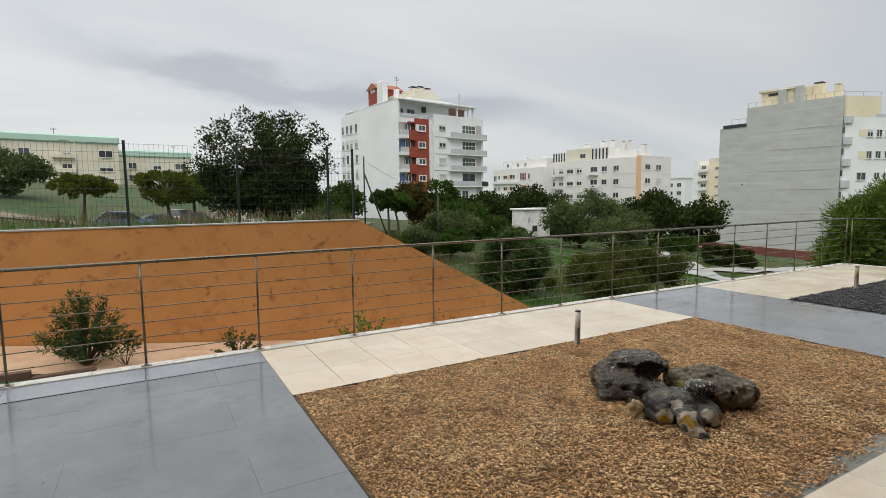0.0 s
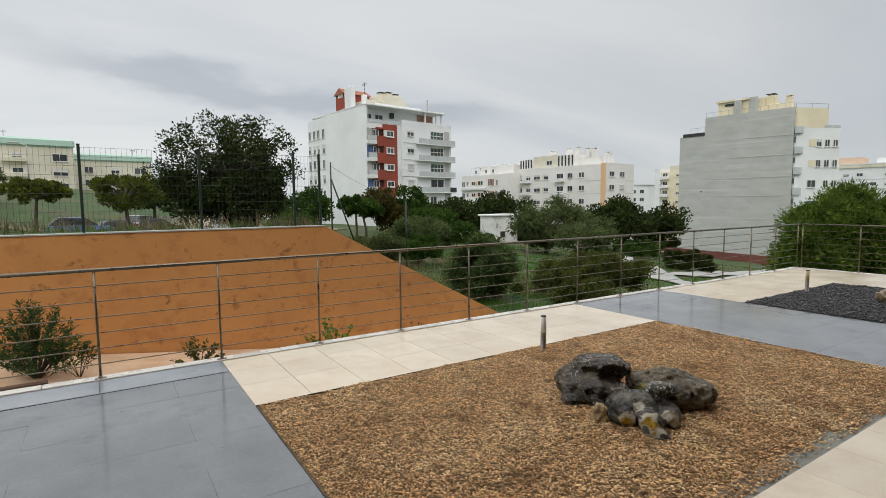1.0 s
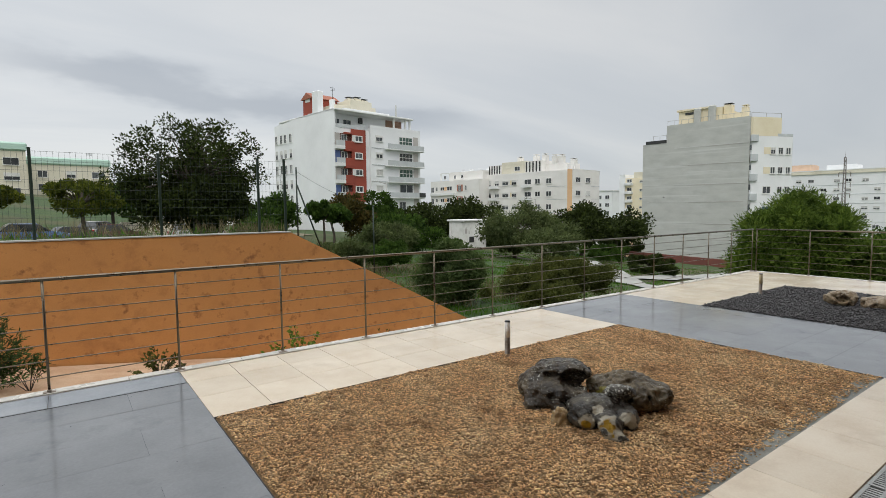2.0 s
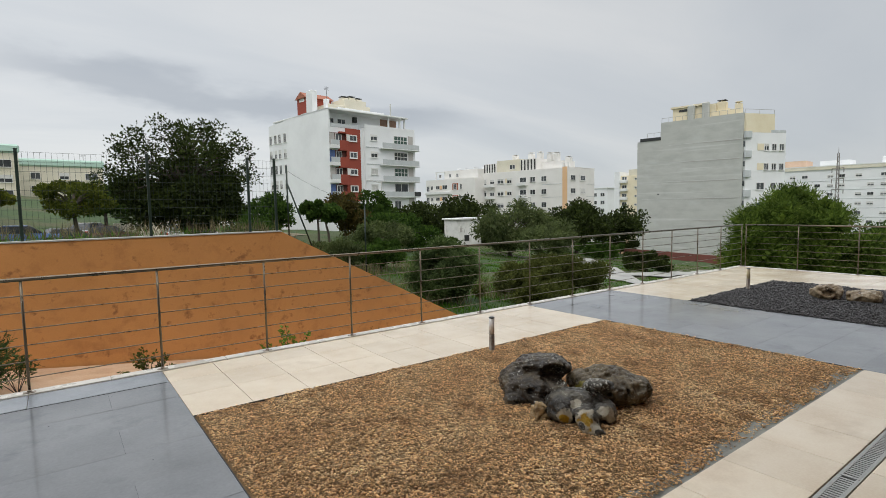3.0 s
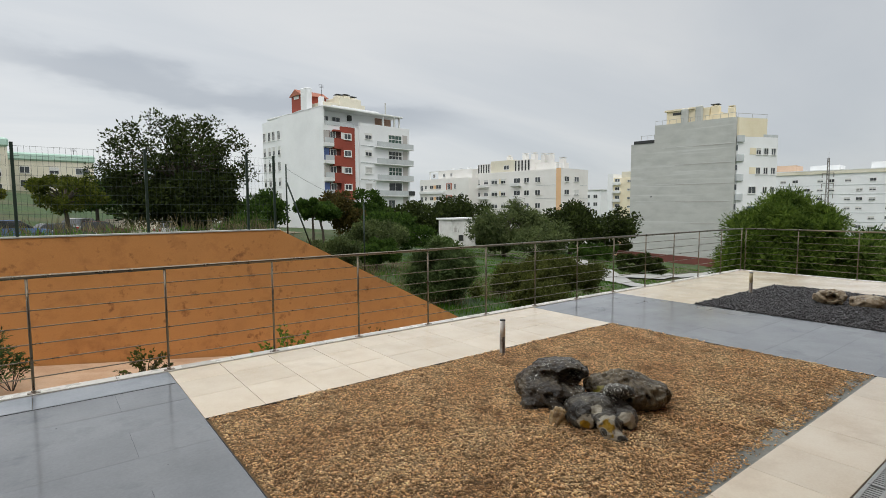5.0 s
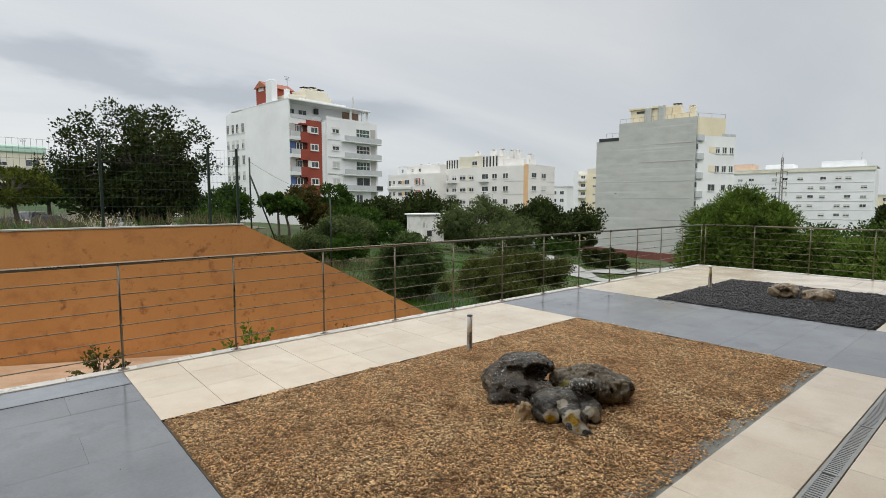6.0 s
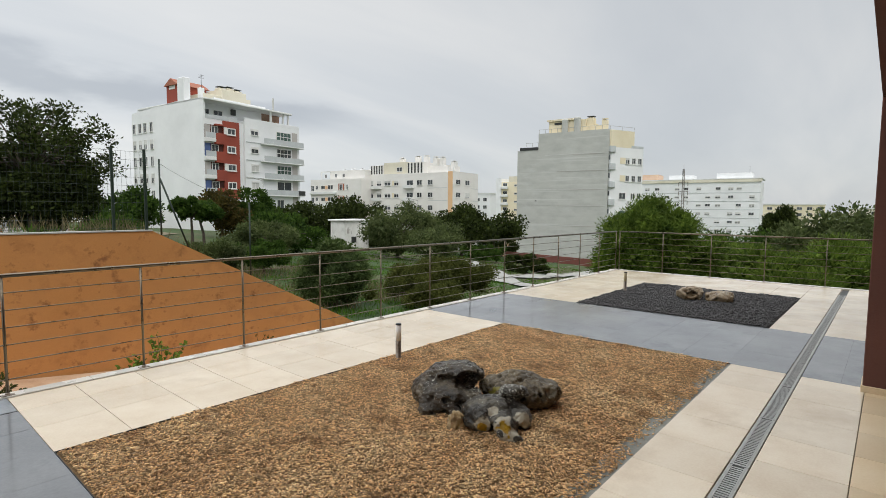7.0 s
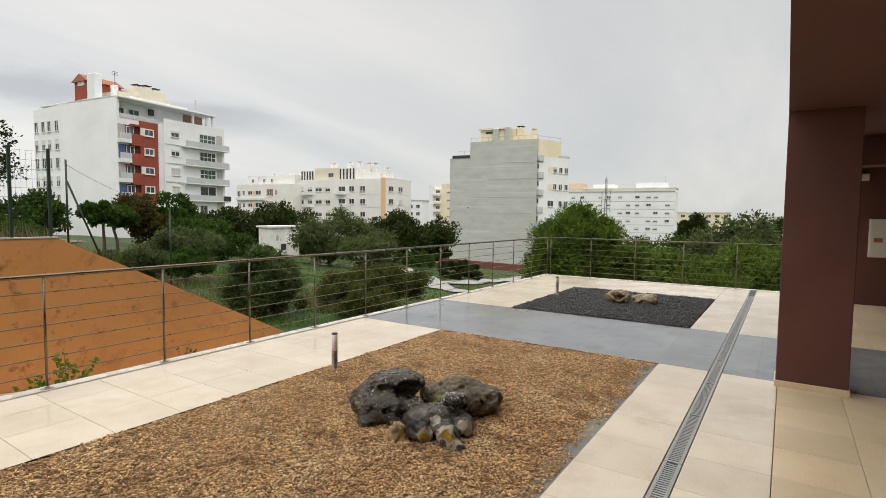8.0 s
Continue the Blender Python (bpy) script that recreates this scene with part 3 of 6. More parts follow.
def boulder(name, label, at, size, turn_z, seed, material, dents=(), group="", sub=5, rough=0.19):
    """Weathered stone: a sphere pushed about by noise at three scales, hollowed by dents (direction, radius, depth), flat underneath."""
    bm = bmesh.new()
    bmesh.ops.create_icosphere(bm, subdivisions=sub, radius=1.0)
    off = Vector((seed * 3.7, seed * 1.9, seed * 5.3))
    for v in bm.verts:
        d = v.co.normalized()
        w = d + 0.25 * noise.noise_vector(d * 1.7 + off)
        r = 1.0 + rough * 1.2 * noise.noise(w * 1.2 + off) + rough * 0.9 * noise.noise(w * 2.7 + off) + rough * 0.22 * noise.noise(w * 6.0 + off) + rough * 0.10 * noise.noise(w * 13 + off) + rough * 0.06 * noise.noise(w * 30 + off)
        ridge = abs(noise.noise(w * 2.6 + off * 2))
        r -= rough * 0.9 * max(0.0, 0.16 - ridge) / 0.16 * 0.5
        cell = noise.voronoi(w * 3.4 + off)[0]
        r -= rough * 0.30 * max(0.0, 0.42 - cell[0]) + rough * 0.14 * max(0.0, 0.12 - (cell[1] - cell[0])) / 0.12
        for (dx, dy, dz), rad, dep in dents:
            g = (d - Vector((dx, dy, dz)).normalized()).length / rad
            if g < 1:
                r -= dep * (1 - g * g) ** 0.55
        v.co = Vector((d.x * size[0], d.y * size[1], d.z * size[2])) * r
        v.co.z = max(v.co.z, -size[2] * 0.42)
    low = min(v.co.z for v in bm.verts)
    for v in bm.verts:
        v.co.z -= low + 0.02
    ob = part(name, bm, material, smooth=True)
    ob.matrix_basis = pose(*at, 0, 0, turn_z)
    return tagged(ob, label, "rock", group)


ROCK_PALE = rock_material("pale_tan_limestone", [(0.30, 0.19, 0.08), (0.50, 0.36, 0.19), (0.62, 0.49, 0.30)], 0.2, [((0.22, 0.14, 0.07), 9.0, 0.58, 0.66)])


def ripple(P, rg, freq, n=7):
    """Smooth noise: a sum of sine waves in random directions."""
    out = 0
    for _ in range(n):
        k = rg.normal(0, 1, 3)
        k = k / np.linalg.norm(k) * freq * rg.uniform(0.6, 1.5)
        out = out + np.sin(P @ k + rg.uniform(0, 6.283))
    return out / n ** 0.5


def carved(name, label, at, turn_z, seed, material, lumps, hollows, group, step=0.0095, blend=0.035, chops=16, pits=70, wear=1.0, size=1.0):
    """A stone as one solid: ellipsoid lumps run together, ellipsoid hollows cut out, weathered by noise, cut flat below.
    lumps, hollows: (centre, radii). The surface is drawn from a grid by surface nets."""
    rg = np.random.default_rng(seed)
    lo = np.min([np.array(c) - np.array(r) for c, r in lumps], 0) - 0.05
    hi = np.max([np.array(c) + np.array(r) for c, r in lumps], 0) + 0.05
    lo[2] = -0.05
    axes = [np.arange(lo[i], hi[i], step) for i in range(3)]
    P = np.stack(np.meshgrid(*axes, indexing="ij"), -1)
    W = P + wear * 0.020 * np.stack([ripple(P, rg, 12) for _ in range(3)], -1) + wear * 0.008 * np.stack([ripple(P, rg, 34, 5) for _ in range(3)], -1)

    def ell(c, r):
        r = np.array(r)
        return (np.linalg.norm((W - np.array(c)) / r, axis=-1) - 1) * r.min()

    D = None
    for c, r in lumps:
        e = ell(c, r)
        if D is None:
            D = e
        else:
            h = np.clip(0.5 + 0.5 * (D - e) / blend, 0, 1)
            D = D * (1 - h) + e * h - blend * h * (1 - h)
    for c, r in hollows:
        e, k = -ell(c, r), 0.02
        h = np.clip(0.5 - 0.5 * (D - e) / k, 0, 1)
        D = D * (1 - h) + e * h + k * h * (1 - h)
    # broken faces
    for _ in range(chops):
        nrm = rg.normal(0, 1, 3) * (1, 1, 0.8)
        nrm[2] = abs(nrm[2]) - 0.15
        nrm /= np.linalg.norm(nrm)
        along = P @ nrm
        e, k = along - along[D < 0].max() + rg.uniform(0.012, 0.045), 0.008
        h = np.clip(0.5 - 0.5 * (D - e) / k, 0, 1)
        D = D * (1 - h) + e * h + k * h * (1 - h)
    # weathered holes and furrows
    skin = P[np.abs(D) < step]
    for c in skin[rg.integers(0, len(skin), pits)]:
        r = rg.uniform(0.010, 0.034)
        e, k = r - np.linalg.norm((W - c) * (1, 1, rg.uniform(1.0, 2.2)), axis=-1), 0.010
        h = np.clip(0.5 - 0.5 * (D - e) / k, 0, 1)
        D = D * (1 - h) + e * h + k * h * (1 - h)
    D = D + wear * 0.006 * ripple(P, rg, 20) + wear * 0.006 * np.abs(ripple(P, rg, 38)) + 0.0036 * ripple(P, rg, 90) + 0.0020 * ripple(P, rg, 190)
    D = np.maximum(D, -(P[..., 2] + 0.02))
    nx, ny, nz = D.shape
    total, count = np.zeros((nx - 1, ny - 1, nz - 1, 3)), np.zeros((nx - 1, ny - 1, nz - 1))

    def cut(off):
        return tuple(slice(o, n - 1 + o) for o, n in zip(off, D.shape))

    for ax in range(3):
        for u in (0, 1):
            for v in (0, 1):
                o0 = [0, 0, 0]
                o0[(ax + 1) % 3], o0[(ax + 2) % 3] = u, v
                o1 = list(o0)
                o1[ax] = 1
                d0, d1 = D[cut(o0)], D[cut(o1)]
                hit = (d0 < 0) != (d1 < 0)
                t = np.where(hit, d0 / np.where(hit, d0 - d1, 1), 0)[..., None]
                total += np.where(hit[..., None], P[cut(o0)] * (1 - t) + P[cut(o1)] * t, 0)
                count += hit
    on = count > 0
    ids = np.full(on.shape, -1)
    ids[on] = np.arange(on.sum())
    verts = total[on] / count[on][:, None]
    faces = []
    for ax in range(3):
        b1, b2 = (ax + 1) % 3, (ax + 2) % 3
        i0, i1 = [slice(1, n - 1) for n in D.shape], [slice(1, n - 1) for n in D.shape]
        i0[ax], i1[ax] = slice(0, D.shape[ax] - 1), slice(1, D.shape[ax])
        a0, a1 = D[tuple(i0)] < 0, D[tuple(i1)] < 0
        idx = np.argwhere(a0 != a1)
        flip = a0[tuple(idx.T)]
        base = idx.copy()
        base[:, b1] += 1
        base[:, b2] += 1
        ring = []
        for u, v in ((1, 1), (0, 1), (0, 0), (1, 0)):
            c = base.copy()
            c[:, b1] -= u
            c[:, b2] -= v
            ring.append(ids[tuple(c.T)])
        q = np.stack(ring, -1)
        q[~flip] = q[~flip][:, ::-1]
        faces.append(q[(q >= 0).all(1)])
    ob = raw(name, (verts * size).tolist(), np.concatenate(faces).tolist(), material, smooth=True)
    ob.matrix_basis = pose(*at, 0, 0, turn_z)
    return tagged(ob, label, "rock", group)


def stain(material, spots, colour, wobble=0.05):
    """Lichen patches round places in the stone's own coordinates, with ragged edges."""
    nt = material.node_tree
    bs = nt.nodes["Principled BSDF"]
    tcn = nt.nodes.new("ShaderNodeTexCoord")
    nz = nt.nodes.new("ShaderNodeTexNoise")
    nz.inputs["Scale"].default_value, nz.inputs["Detail"].default_value = 14.0, 5.0
    nt.links.new(tcn.outputs["Object"], nz.inputs["Vector"])
    for c, r in spots:
        dist = nt.nodes.new("ShaderNodeVectorMath")
        dist.operation = "DISTANCE"
        nt.links.new(tcn.outputs["Object"], dist.inputs[0])
        dist.inputs[1].default_value = c
        add = nt.nodes.new("ShaderNodeMath")
        add.operation = "MULTIPLY_ADD"
        nt.links.new(nz.outputs[0], add.inputs[0])
        add.inputs[1].default_value = wobble * 4
        nt.links.new(dist.outputs["Value"], add.inputs[2])
        mr = nt.nodes.new("ShaderNodeMapRange")
        nt.links.new(add.outputs[0], mr.inputs[0])
        for i, v in enumerate((r + wobble * 1.9, r + wobble * 2.15, 1.0, 0.0)):
            mr.inputs[i + 1].default_value = v
        mx = nt.nodes.new("ShaderNodeMix")
        mx.data_type = "RGBA"
        nt.links.new(mr.outputs[0], mx.inputs[0])
        nt.links.new(bs.inputs["Base Color"].links[0].from_socket, mx.inputs[6])
        mx.inputs[7].default_value = (*colour, 1)
        nt.links.new(mx.outputs[2], bs.inputs["Base Color"])


stain(ROCK_SPOT, [((-0.11, -0.22, 0.08), 0.06), ((0.05, -0.28, 0.10), 0.065), ((0.09, -0.31, 0.04), 0.07), ((0.20, -0.17, 0.10), 0.055), ((-0.02, -0.16, 0.14), 0.04)], (0.36, 0.32, 0.24))
stain(ROCK_SPOT, [((-0.11, -0.23, 0.06), 0.034), ((0.05, -0.29, 0.09), 0.042), ((0.08, -0.33, 0.03), 0.026), ((0.14, -0.03, 0.18), 0.02)], (0.34, 0.20, 0.015), 0.03)
stain(ROCK_GREY, [((-0.22, -0.10, 0.13), 0.035)], (0.20, 0.17, 0.03))
GRP = "boulders on the gravel"
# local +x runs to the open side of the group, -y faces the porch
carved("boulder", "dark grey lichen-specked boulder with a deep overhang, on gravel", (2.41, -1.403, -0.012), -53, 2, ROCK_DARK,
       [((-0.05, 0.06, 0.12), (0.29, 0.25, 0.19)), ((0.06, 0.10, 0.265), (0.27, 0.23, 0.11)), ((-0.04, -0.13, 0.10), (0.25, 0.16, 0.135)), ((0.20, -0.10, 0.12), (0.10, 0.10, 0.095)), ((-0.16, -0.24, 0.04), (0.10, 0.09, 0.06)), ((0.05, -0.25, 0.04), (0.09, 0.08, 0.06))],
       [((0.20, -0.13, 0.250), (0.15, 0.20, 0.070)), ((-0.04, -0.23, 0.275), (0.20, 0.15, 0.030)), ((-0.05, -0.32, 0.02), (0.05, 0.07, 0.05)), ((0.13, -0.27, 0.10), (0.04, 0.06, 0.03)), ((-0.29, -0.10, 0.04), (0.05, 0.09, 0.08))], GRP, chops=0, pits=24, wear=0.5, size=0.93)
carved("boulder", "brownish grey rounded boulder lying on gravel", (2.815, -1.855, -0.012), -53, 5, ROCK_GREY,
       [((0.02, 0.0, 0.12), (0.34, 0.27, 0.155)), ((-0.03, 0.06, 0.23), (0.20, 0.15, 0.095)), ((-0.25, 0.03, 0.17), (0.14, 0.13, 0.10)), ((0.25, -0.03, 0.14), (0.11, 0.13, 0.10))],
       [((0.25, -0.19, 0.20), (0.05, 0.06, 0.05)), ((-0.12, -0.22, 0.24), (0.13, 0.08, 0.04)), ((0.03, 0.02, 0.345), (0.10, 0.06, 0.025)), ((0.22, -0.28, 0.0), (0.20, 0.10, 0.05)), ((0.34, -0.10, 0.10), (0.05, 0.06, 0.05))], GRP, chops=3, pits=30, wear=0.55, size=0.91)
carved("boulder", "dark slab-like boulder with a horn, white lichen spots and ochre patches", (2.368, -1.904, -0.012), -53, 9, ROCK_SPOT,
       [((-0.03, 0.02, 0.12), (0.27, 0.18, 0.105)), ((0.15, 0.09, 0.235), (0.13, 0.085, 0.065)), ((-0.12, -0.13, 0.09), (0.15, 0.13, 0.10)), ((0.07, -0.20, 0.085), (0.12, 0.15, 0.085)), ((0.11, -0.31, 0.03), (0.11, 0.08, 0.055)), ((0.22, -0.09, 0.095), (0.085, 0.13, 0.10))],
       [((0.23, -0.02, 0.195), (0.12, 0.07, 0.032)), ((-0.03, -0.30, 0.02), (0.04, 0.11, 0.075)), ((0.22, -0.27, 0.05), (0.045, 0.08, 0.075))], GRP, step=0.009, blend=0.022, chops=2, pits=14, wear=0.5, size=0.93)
boulder("stone", "fist-sized tan stone on the gravel", (2.10, -1.732, -0.012), (0.075, 0.07, 0.105), -30, 21, ROCK_PALE, (), "boulders on the gravel", 4, 0.25)
carved("boulder", "pale weathered rock with dark hollows, on dark slate chips", (9.26, -1.42, -0.012), -55, 31, ROCK_TAN,
       [((0.0, 0.0, 0.10), (0.24, 0.17, 0.11)), ((-0.04, 0.02, 0.20), (0.20, 0.14, 0.055)), ((0.14, -0.06, 0.16), (0.10, 0.10, 0.09))],
       [((-0.05, -0.17, 0.13), (0.12, 0.10, 0.035)), ((0.05, -0.18, 0.05), (0.05, 0.07, 0.06)), ((-0.22, -0.10, 0.04), (0.08, 0.09, 0.06))], "rocks on the slate", step=0.013, chops=6, pits=40)
carved("boulder", "long low tan rock on dark slate chips", (9.40, -1.868, -0.012), -70, 37, ROCK_TAN,
       [((0.0, 0.0, 0.09), (0.26, 0.14, 0.085)), ((0.14, 0.0, 0.11), (0.13, 0.13, 0.085)), ((-0.14, 0.02, 0.13), (0.14, 0.10, 0.05))],
       [((0.27, -0.06, 0.07), (0.05, 0.07, 0.07)), ((-0.05, -0.14, 0.06), (0.10, 0.06, 0.04))], "rocks on the slate", step=0.013, chops=8, pits=40)

# ---- bollard lights ----
FROST = surface("frosted_acrylic", [(0.78, 0.75, 0.72), (0.84, 0.82, 0.79)], 8, (0.3, 0.45), 0.0, 50)
FROST_Y = surface("yellowed_acrylic", [(0.52, 0.42, 0.24), (0.60, 0.50, 0.30)], 8, (0.3, 0.45), 0.0, 50)


def bollard(label, at, diffuser):
    b = thing("bollard_light", label, "bollard light", "bollard lights", at=at)
    part("post", lathe(bmesh.new(), [(0.037, -0.005), (0.037, 0.008), (0.031, 0.012), (0.031, 0.20), (0.029, 0.205)], 18), RUSTY, b, "brushed metal lower post", True)
    part("diffuser", lathe(bmesh.new(), [(0.031, 0.205), (0.031, 0.378)], 18), diffuser, b, "frosted diffuser tube", True)
    part("cap", lathe(bmesh.new(), [(0.032, 0.379), (0.032, 0.388), (0.026, 0.393)], 18), DARK, b, "dark metal cap", True)


bollard("short bollard light with frosted white diffuser, in gravel", (3.055, -0.140, -0.008), FROST)
bollard("short bollard light with yellowed diffuser, in slate chips", (9.42, -0.13, -0.008), FROST_Y)

# ---- drain channel, metre-long gratings end to end ----
drain = thing("drain_channel", "galvanised slotted drain channel set in the paving", "drain", kind="structure")
part("channel", boxes((-9, 12.78, DRAIN[0] + 0.004, DRAIN[1] - 0.004, -0.0215, -0.017)), DARK, drain, "dark channel bed")
bm = bmesh.new()
for y0 in (DRAIN[0] + 0.003, DRAIN[1] - 0.024):
    box(bm, -0.497, 0.497, y0, y0 + 0.021, -0.017, -0.001)
for i in range(33):
    xx = -0.4850 + 0.0295 * i
    box(bm, xx, xx + 0.0155, DRAIN[0] + 0.024, DRAIN[1] - 0.024, -0.017, -0.003)
box(bm, -0.497, -0.487, DRAIN[0] + 0.024, DRAIN[1] - 0.024, -0.017, -0.0015)
grate = part("grating", bm, GALV, drain)
grate.location = (-1.66, 0, 0)
for k in list(range(-7, 0)) + list(range(1, 14)):
    o = new("grating", grate.data)
    o.parent, o.location = drain, (-1.66 + 1.0 * k, 0, 0)

# ---- porch wall: meter cabinet and lamps ----
CAB = surface("white_enamel", [(0.62, 0.60, 0.53), (0.70, 0.68, 0.60)], 3, (0.35, 0.5), 0.02, 60)
LABEL = surface("red_label", [(0.36, 0.10, 0.05), (0.44, 0.13, 0.07)], 9, (0.5, 0.6), 0.02, 60)
cab = thing("meter_cabinet", "white enamelled wall cabinet with a small red label", "cabinet", at=(11.88, -5.60, 0.92))
part("body", boxes((-0.10, 0.0, -0.26, 0.26, 0.0, 0.72), bevel=0.006), CAB, cab)
dr = part("door", boxes((-0.112, -0.101, -0.235, 0.235, 0.025, 0.695), bevel=0.003), CAB, cab)
part("label_plate", boxes((-0.117, -0.113, 0.06, 0.19, 0.285, 0.365)), LABEL, dr, "small red warning label")
part("lock", lathe(bmesh.new(), [(0.012, 0), (0.012, 0.008)], 10, (-0.114, -0.2, 0.34)), STEEL, dr)
for z in (2.36,):
    lamp = thing("wall_lamp", "small white bulkhead lamp on the porch wall", "wall lamp", at=(11.88, -5.21, z))
    part("housing", boxes((-0.09, 0, -0.09, 0.09, 0.0, 0.13), bevel=0.012), CAB, lamp)
    part("bracket", boxes((-0.03, 0, -0.05, 0.05, 0.132, 0.20), bevel=0.004), DARK, lamp, "dark mounting bracket")
part_b = tagged(part("porch_beam", boxes((7.3, 7.65, -7.45, -4.45, 2.28, 2.628), bevel=0.005), MAROON), "maroon rendered cross beam under the porch ceiling", "beam", kind="structure")

# ---- garden strip below the terrace ----
def sheet(name, label, category, x0, x1, y0, y1, lift, step, material, kind="structure"):
    xs, ys = np.arange(x0, x1 + step / 2, step), np.arange(y0, y1 + step / 2, step)
    xx, yy = np.meshgrid(xs, ys, indexing="ij")
    zz = ground_z(xx, yy) + lift
    ids = np.arange(xx.size).reshape(xx.shape)
    q = np.stack([ids[:-1, :-1], ids[1:, :-1], ids[1:, 1:], ids[:-1, 1:]], -1).reshape(-1, 4)
    ob = raw(name, np.stack([xx, yy, zz], -1).reshape(-1, 3).tolist(), q.tolist(), material, smooth=True)
    return tagged(ob, label, category, kind=kind)


sheet("garden_bed", "bare pale orange soil at the foot of the retaining wall", "garden bed", -14, 9.5, 7.62, 9.88, 0.06, 0.56, SOIL)
bm = bmesh.new()
for i in range(24):
    xa = -14 + i
    za = float(ground_z(xa + 0.5, 7.5))
    box(bm, xa, xa + 0.995, 7.46, 7.61, za - 0.3, za + 0.10, 0.008)
tagged(part("kerb", bm, surface("brown_kerb", [(0.10, 0.055, 0.035), (0.16, 0.09, 0.06)], 3, (0.6, 0.8), 0.2, 30)), "brown concrete kerb along the garden bed", "kerb", kind="structure")

OLEANDER = leaves("oleander_leaf", (0.022, 0.052, 0.018), (0.10, 0.155, 0.055))
OLIVE_L = leaves("small_green_leaf", (0.05, 0.10, 0.02), (0.20, 0.30, 0.05))
DARK_L = leaves("dark_evergreen_leaf", (0.014, 0.024, 0.006), (0.056, 0.078, 0.018), 0.2)
GREEN_L = leaves("mid_green_leaf", (0.022, 0.052, 0.010), (0.075, 0.135, 0.024))
YEL_L = leaves("yellow_green_leaf", (0.045, 0.068, 0.010), (0.165, 0.185, 0.028))
GREY_L = leaves("grey_green_leaf", (0.055, 0.082, 0.028), (0.15, 0.185, 0.078))
RUST_L = leaves("rusty_leaf", (0.045, 0.048, 0.014), (0.125, 0.092, 0.028))
PINE_L = leaves("pine_needles", (0.040, 0.078, 0.013), (0.160, 0.235, 0.042))
OLIVE_D = leaves("olive_brown_leaf", (0.042, 0.054, 0.014), (0.125, 0.142, 0.038))
FEATHER_L = leaves("feathery_leaf", (0.044, 0.076, 0.026), (0.125, 0.175, 0.066))
STRAW = leaves("dry_grass_blade", (0.10, 0.085, 0.045), (0.26, 0.22, 0.13))
BLADE = leaves("green_grass_blade", (0.040, 0.115, 0.010), (0.115, 0.25, 0.026))


def leaf_mesh(name, centres, dirs, length, width, material, parent, rg, label=""):
    """One rhombic leaf for each centre, folded along its spine."""
    n = len(centres)
    d = dirs / np.linalg.norm(dirs, axis=1, keepdims=True)
    side = np.cross(d, rg.normal(0, 1, (n, 3)))
    side /= np.linalg.norm(side, axis=1, keepdims=True) + 1e-9
    nrm = np.cross(side, d)
    ln, wd = (length * rg.uniform(0.6, 1.3, n))[:, None], (width * rg.uniform(0.6, 1.3, n))[:, None]
    mid = centres + d * ln * 0.45
    v = np.stack([centres, mid + side * wd * 0.5 + nrm * wd * 0.12, centres + d * ln, mid - side * wd * 0.5 + nrm * wd * 0.12], 1).reshape(-1, 3)
    i0 = np.arange(n, dtype=np.int32) * 4
    f = np.stack([i0, i0 + 1, i0 + 2, i0, i0 + 2, i0 + 3], -1).reshape(-1)
    me = bpy.data.meshes.new(name)
    me.vertices.add(len(v))
    me.vertices.foreach_set("co", v.astype(np.float32).ravel())
    me.loops.add(len(f))
    me.loops.foreach_set("vertex_index", f.astype(np.int32))
    me.polygons.add(2 * n)
    me.polygons.foreach_set("loop_start", np.arange(0, len(f), 3, dtype=np.int32))
    me.update(calc_edges=True)
    me.materials.append(material)
    ob = new(name, me)
    ob.parent = parent
    return tagged(ob, label) if label else ob


def unit(rg, n):
    v = rg.normal(0, 1, (n, 3))
    return v / np.linalg.norm(v, axis=1, keepdims=True)


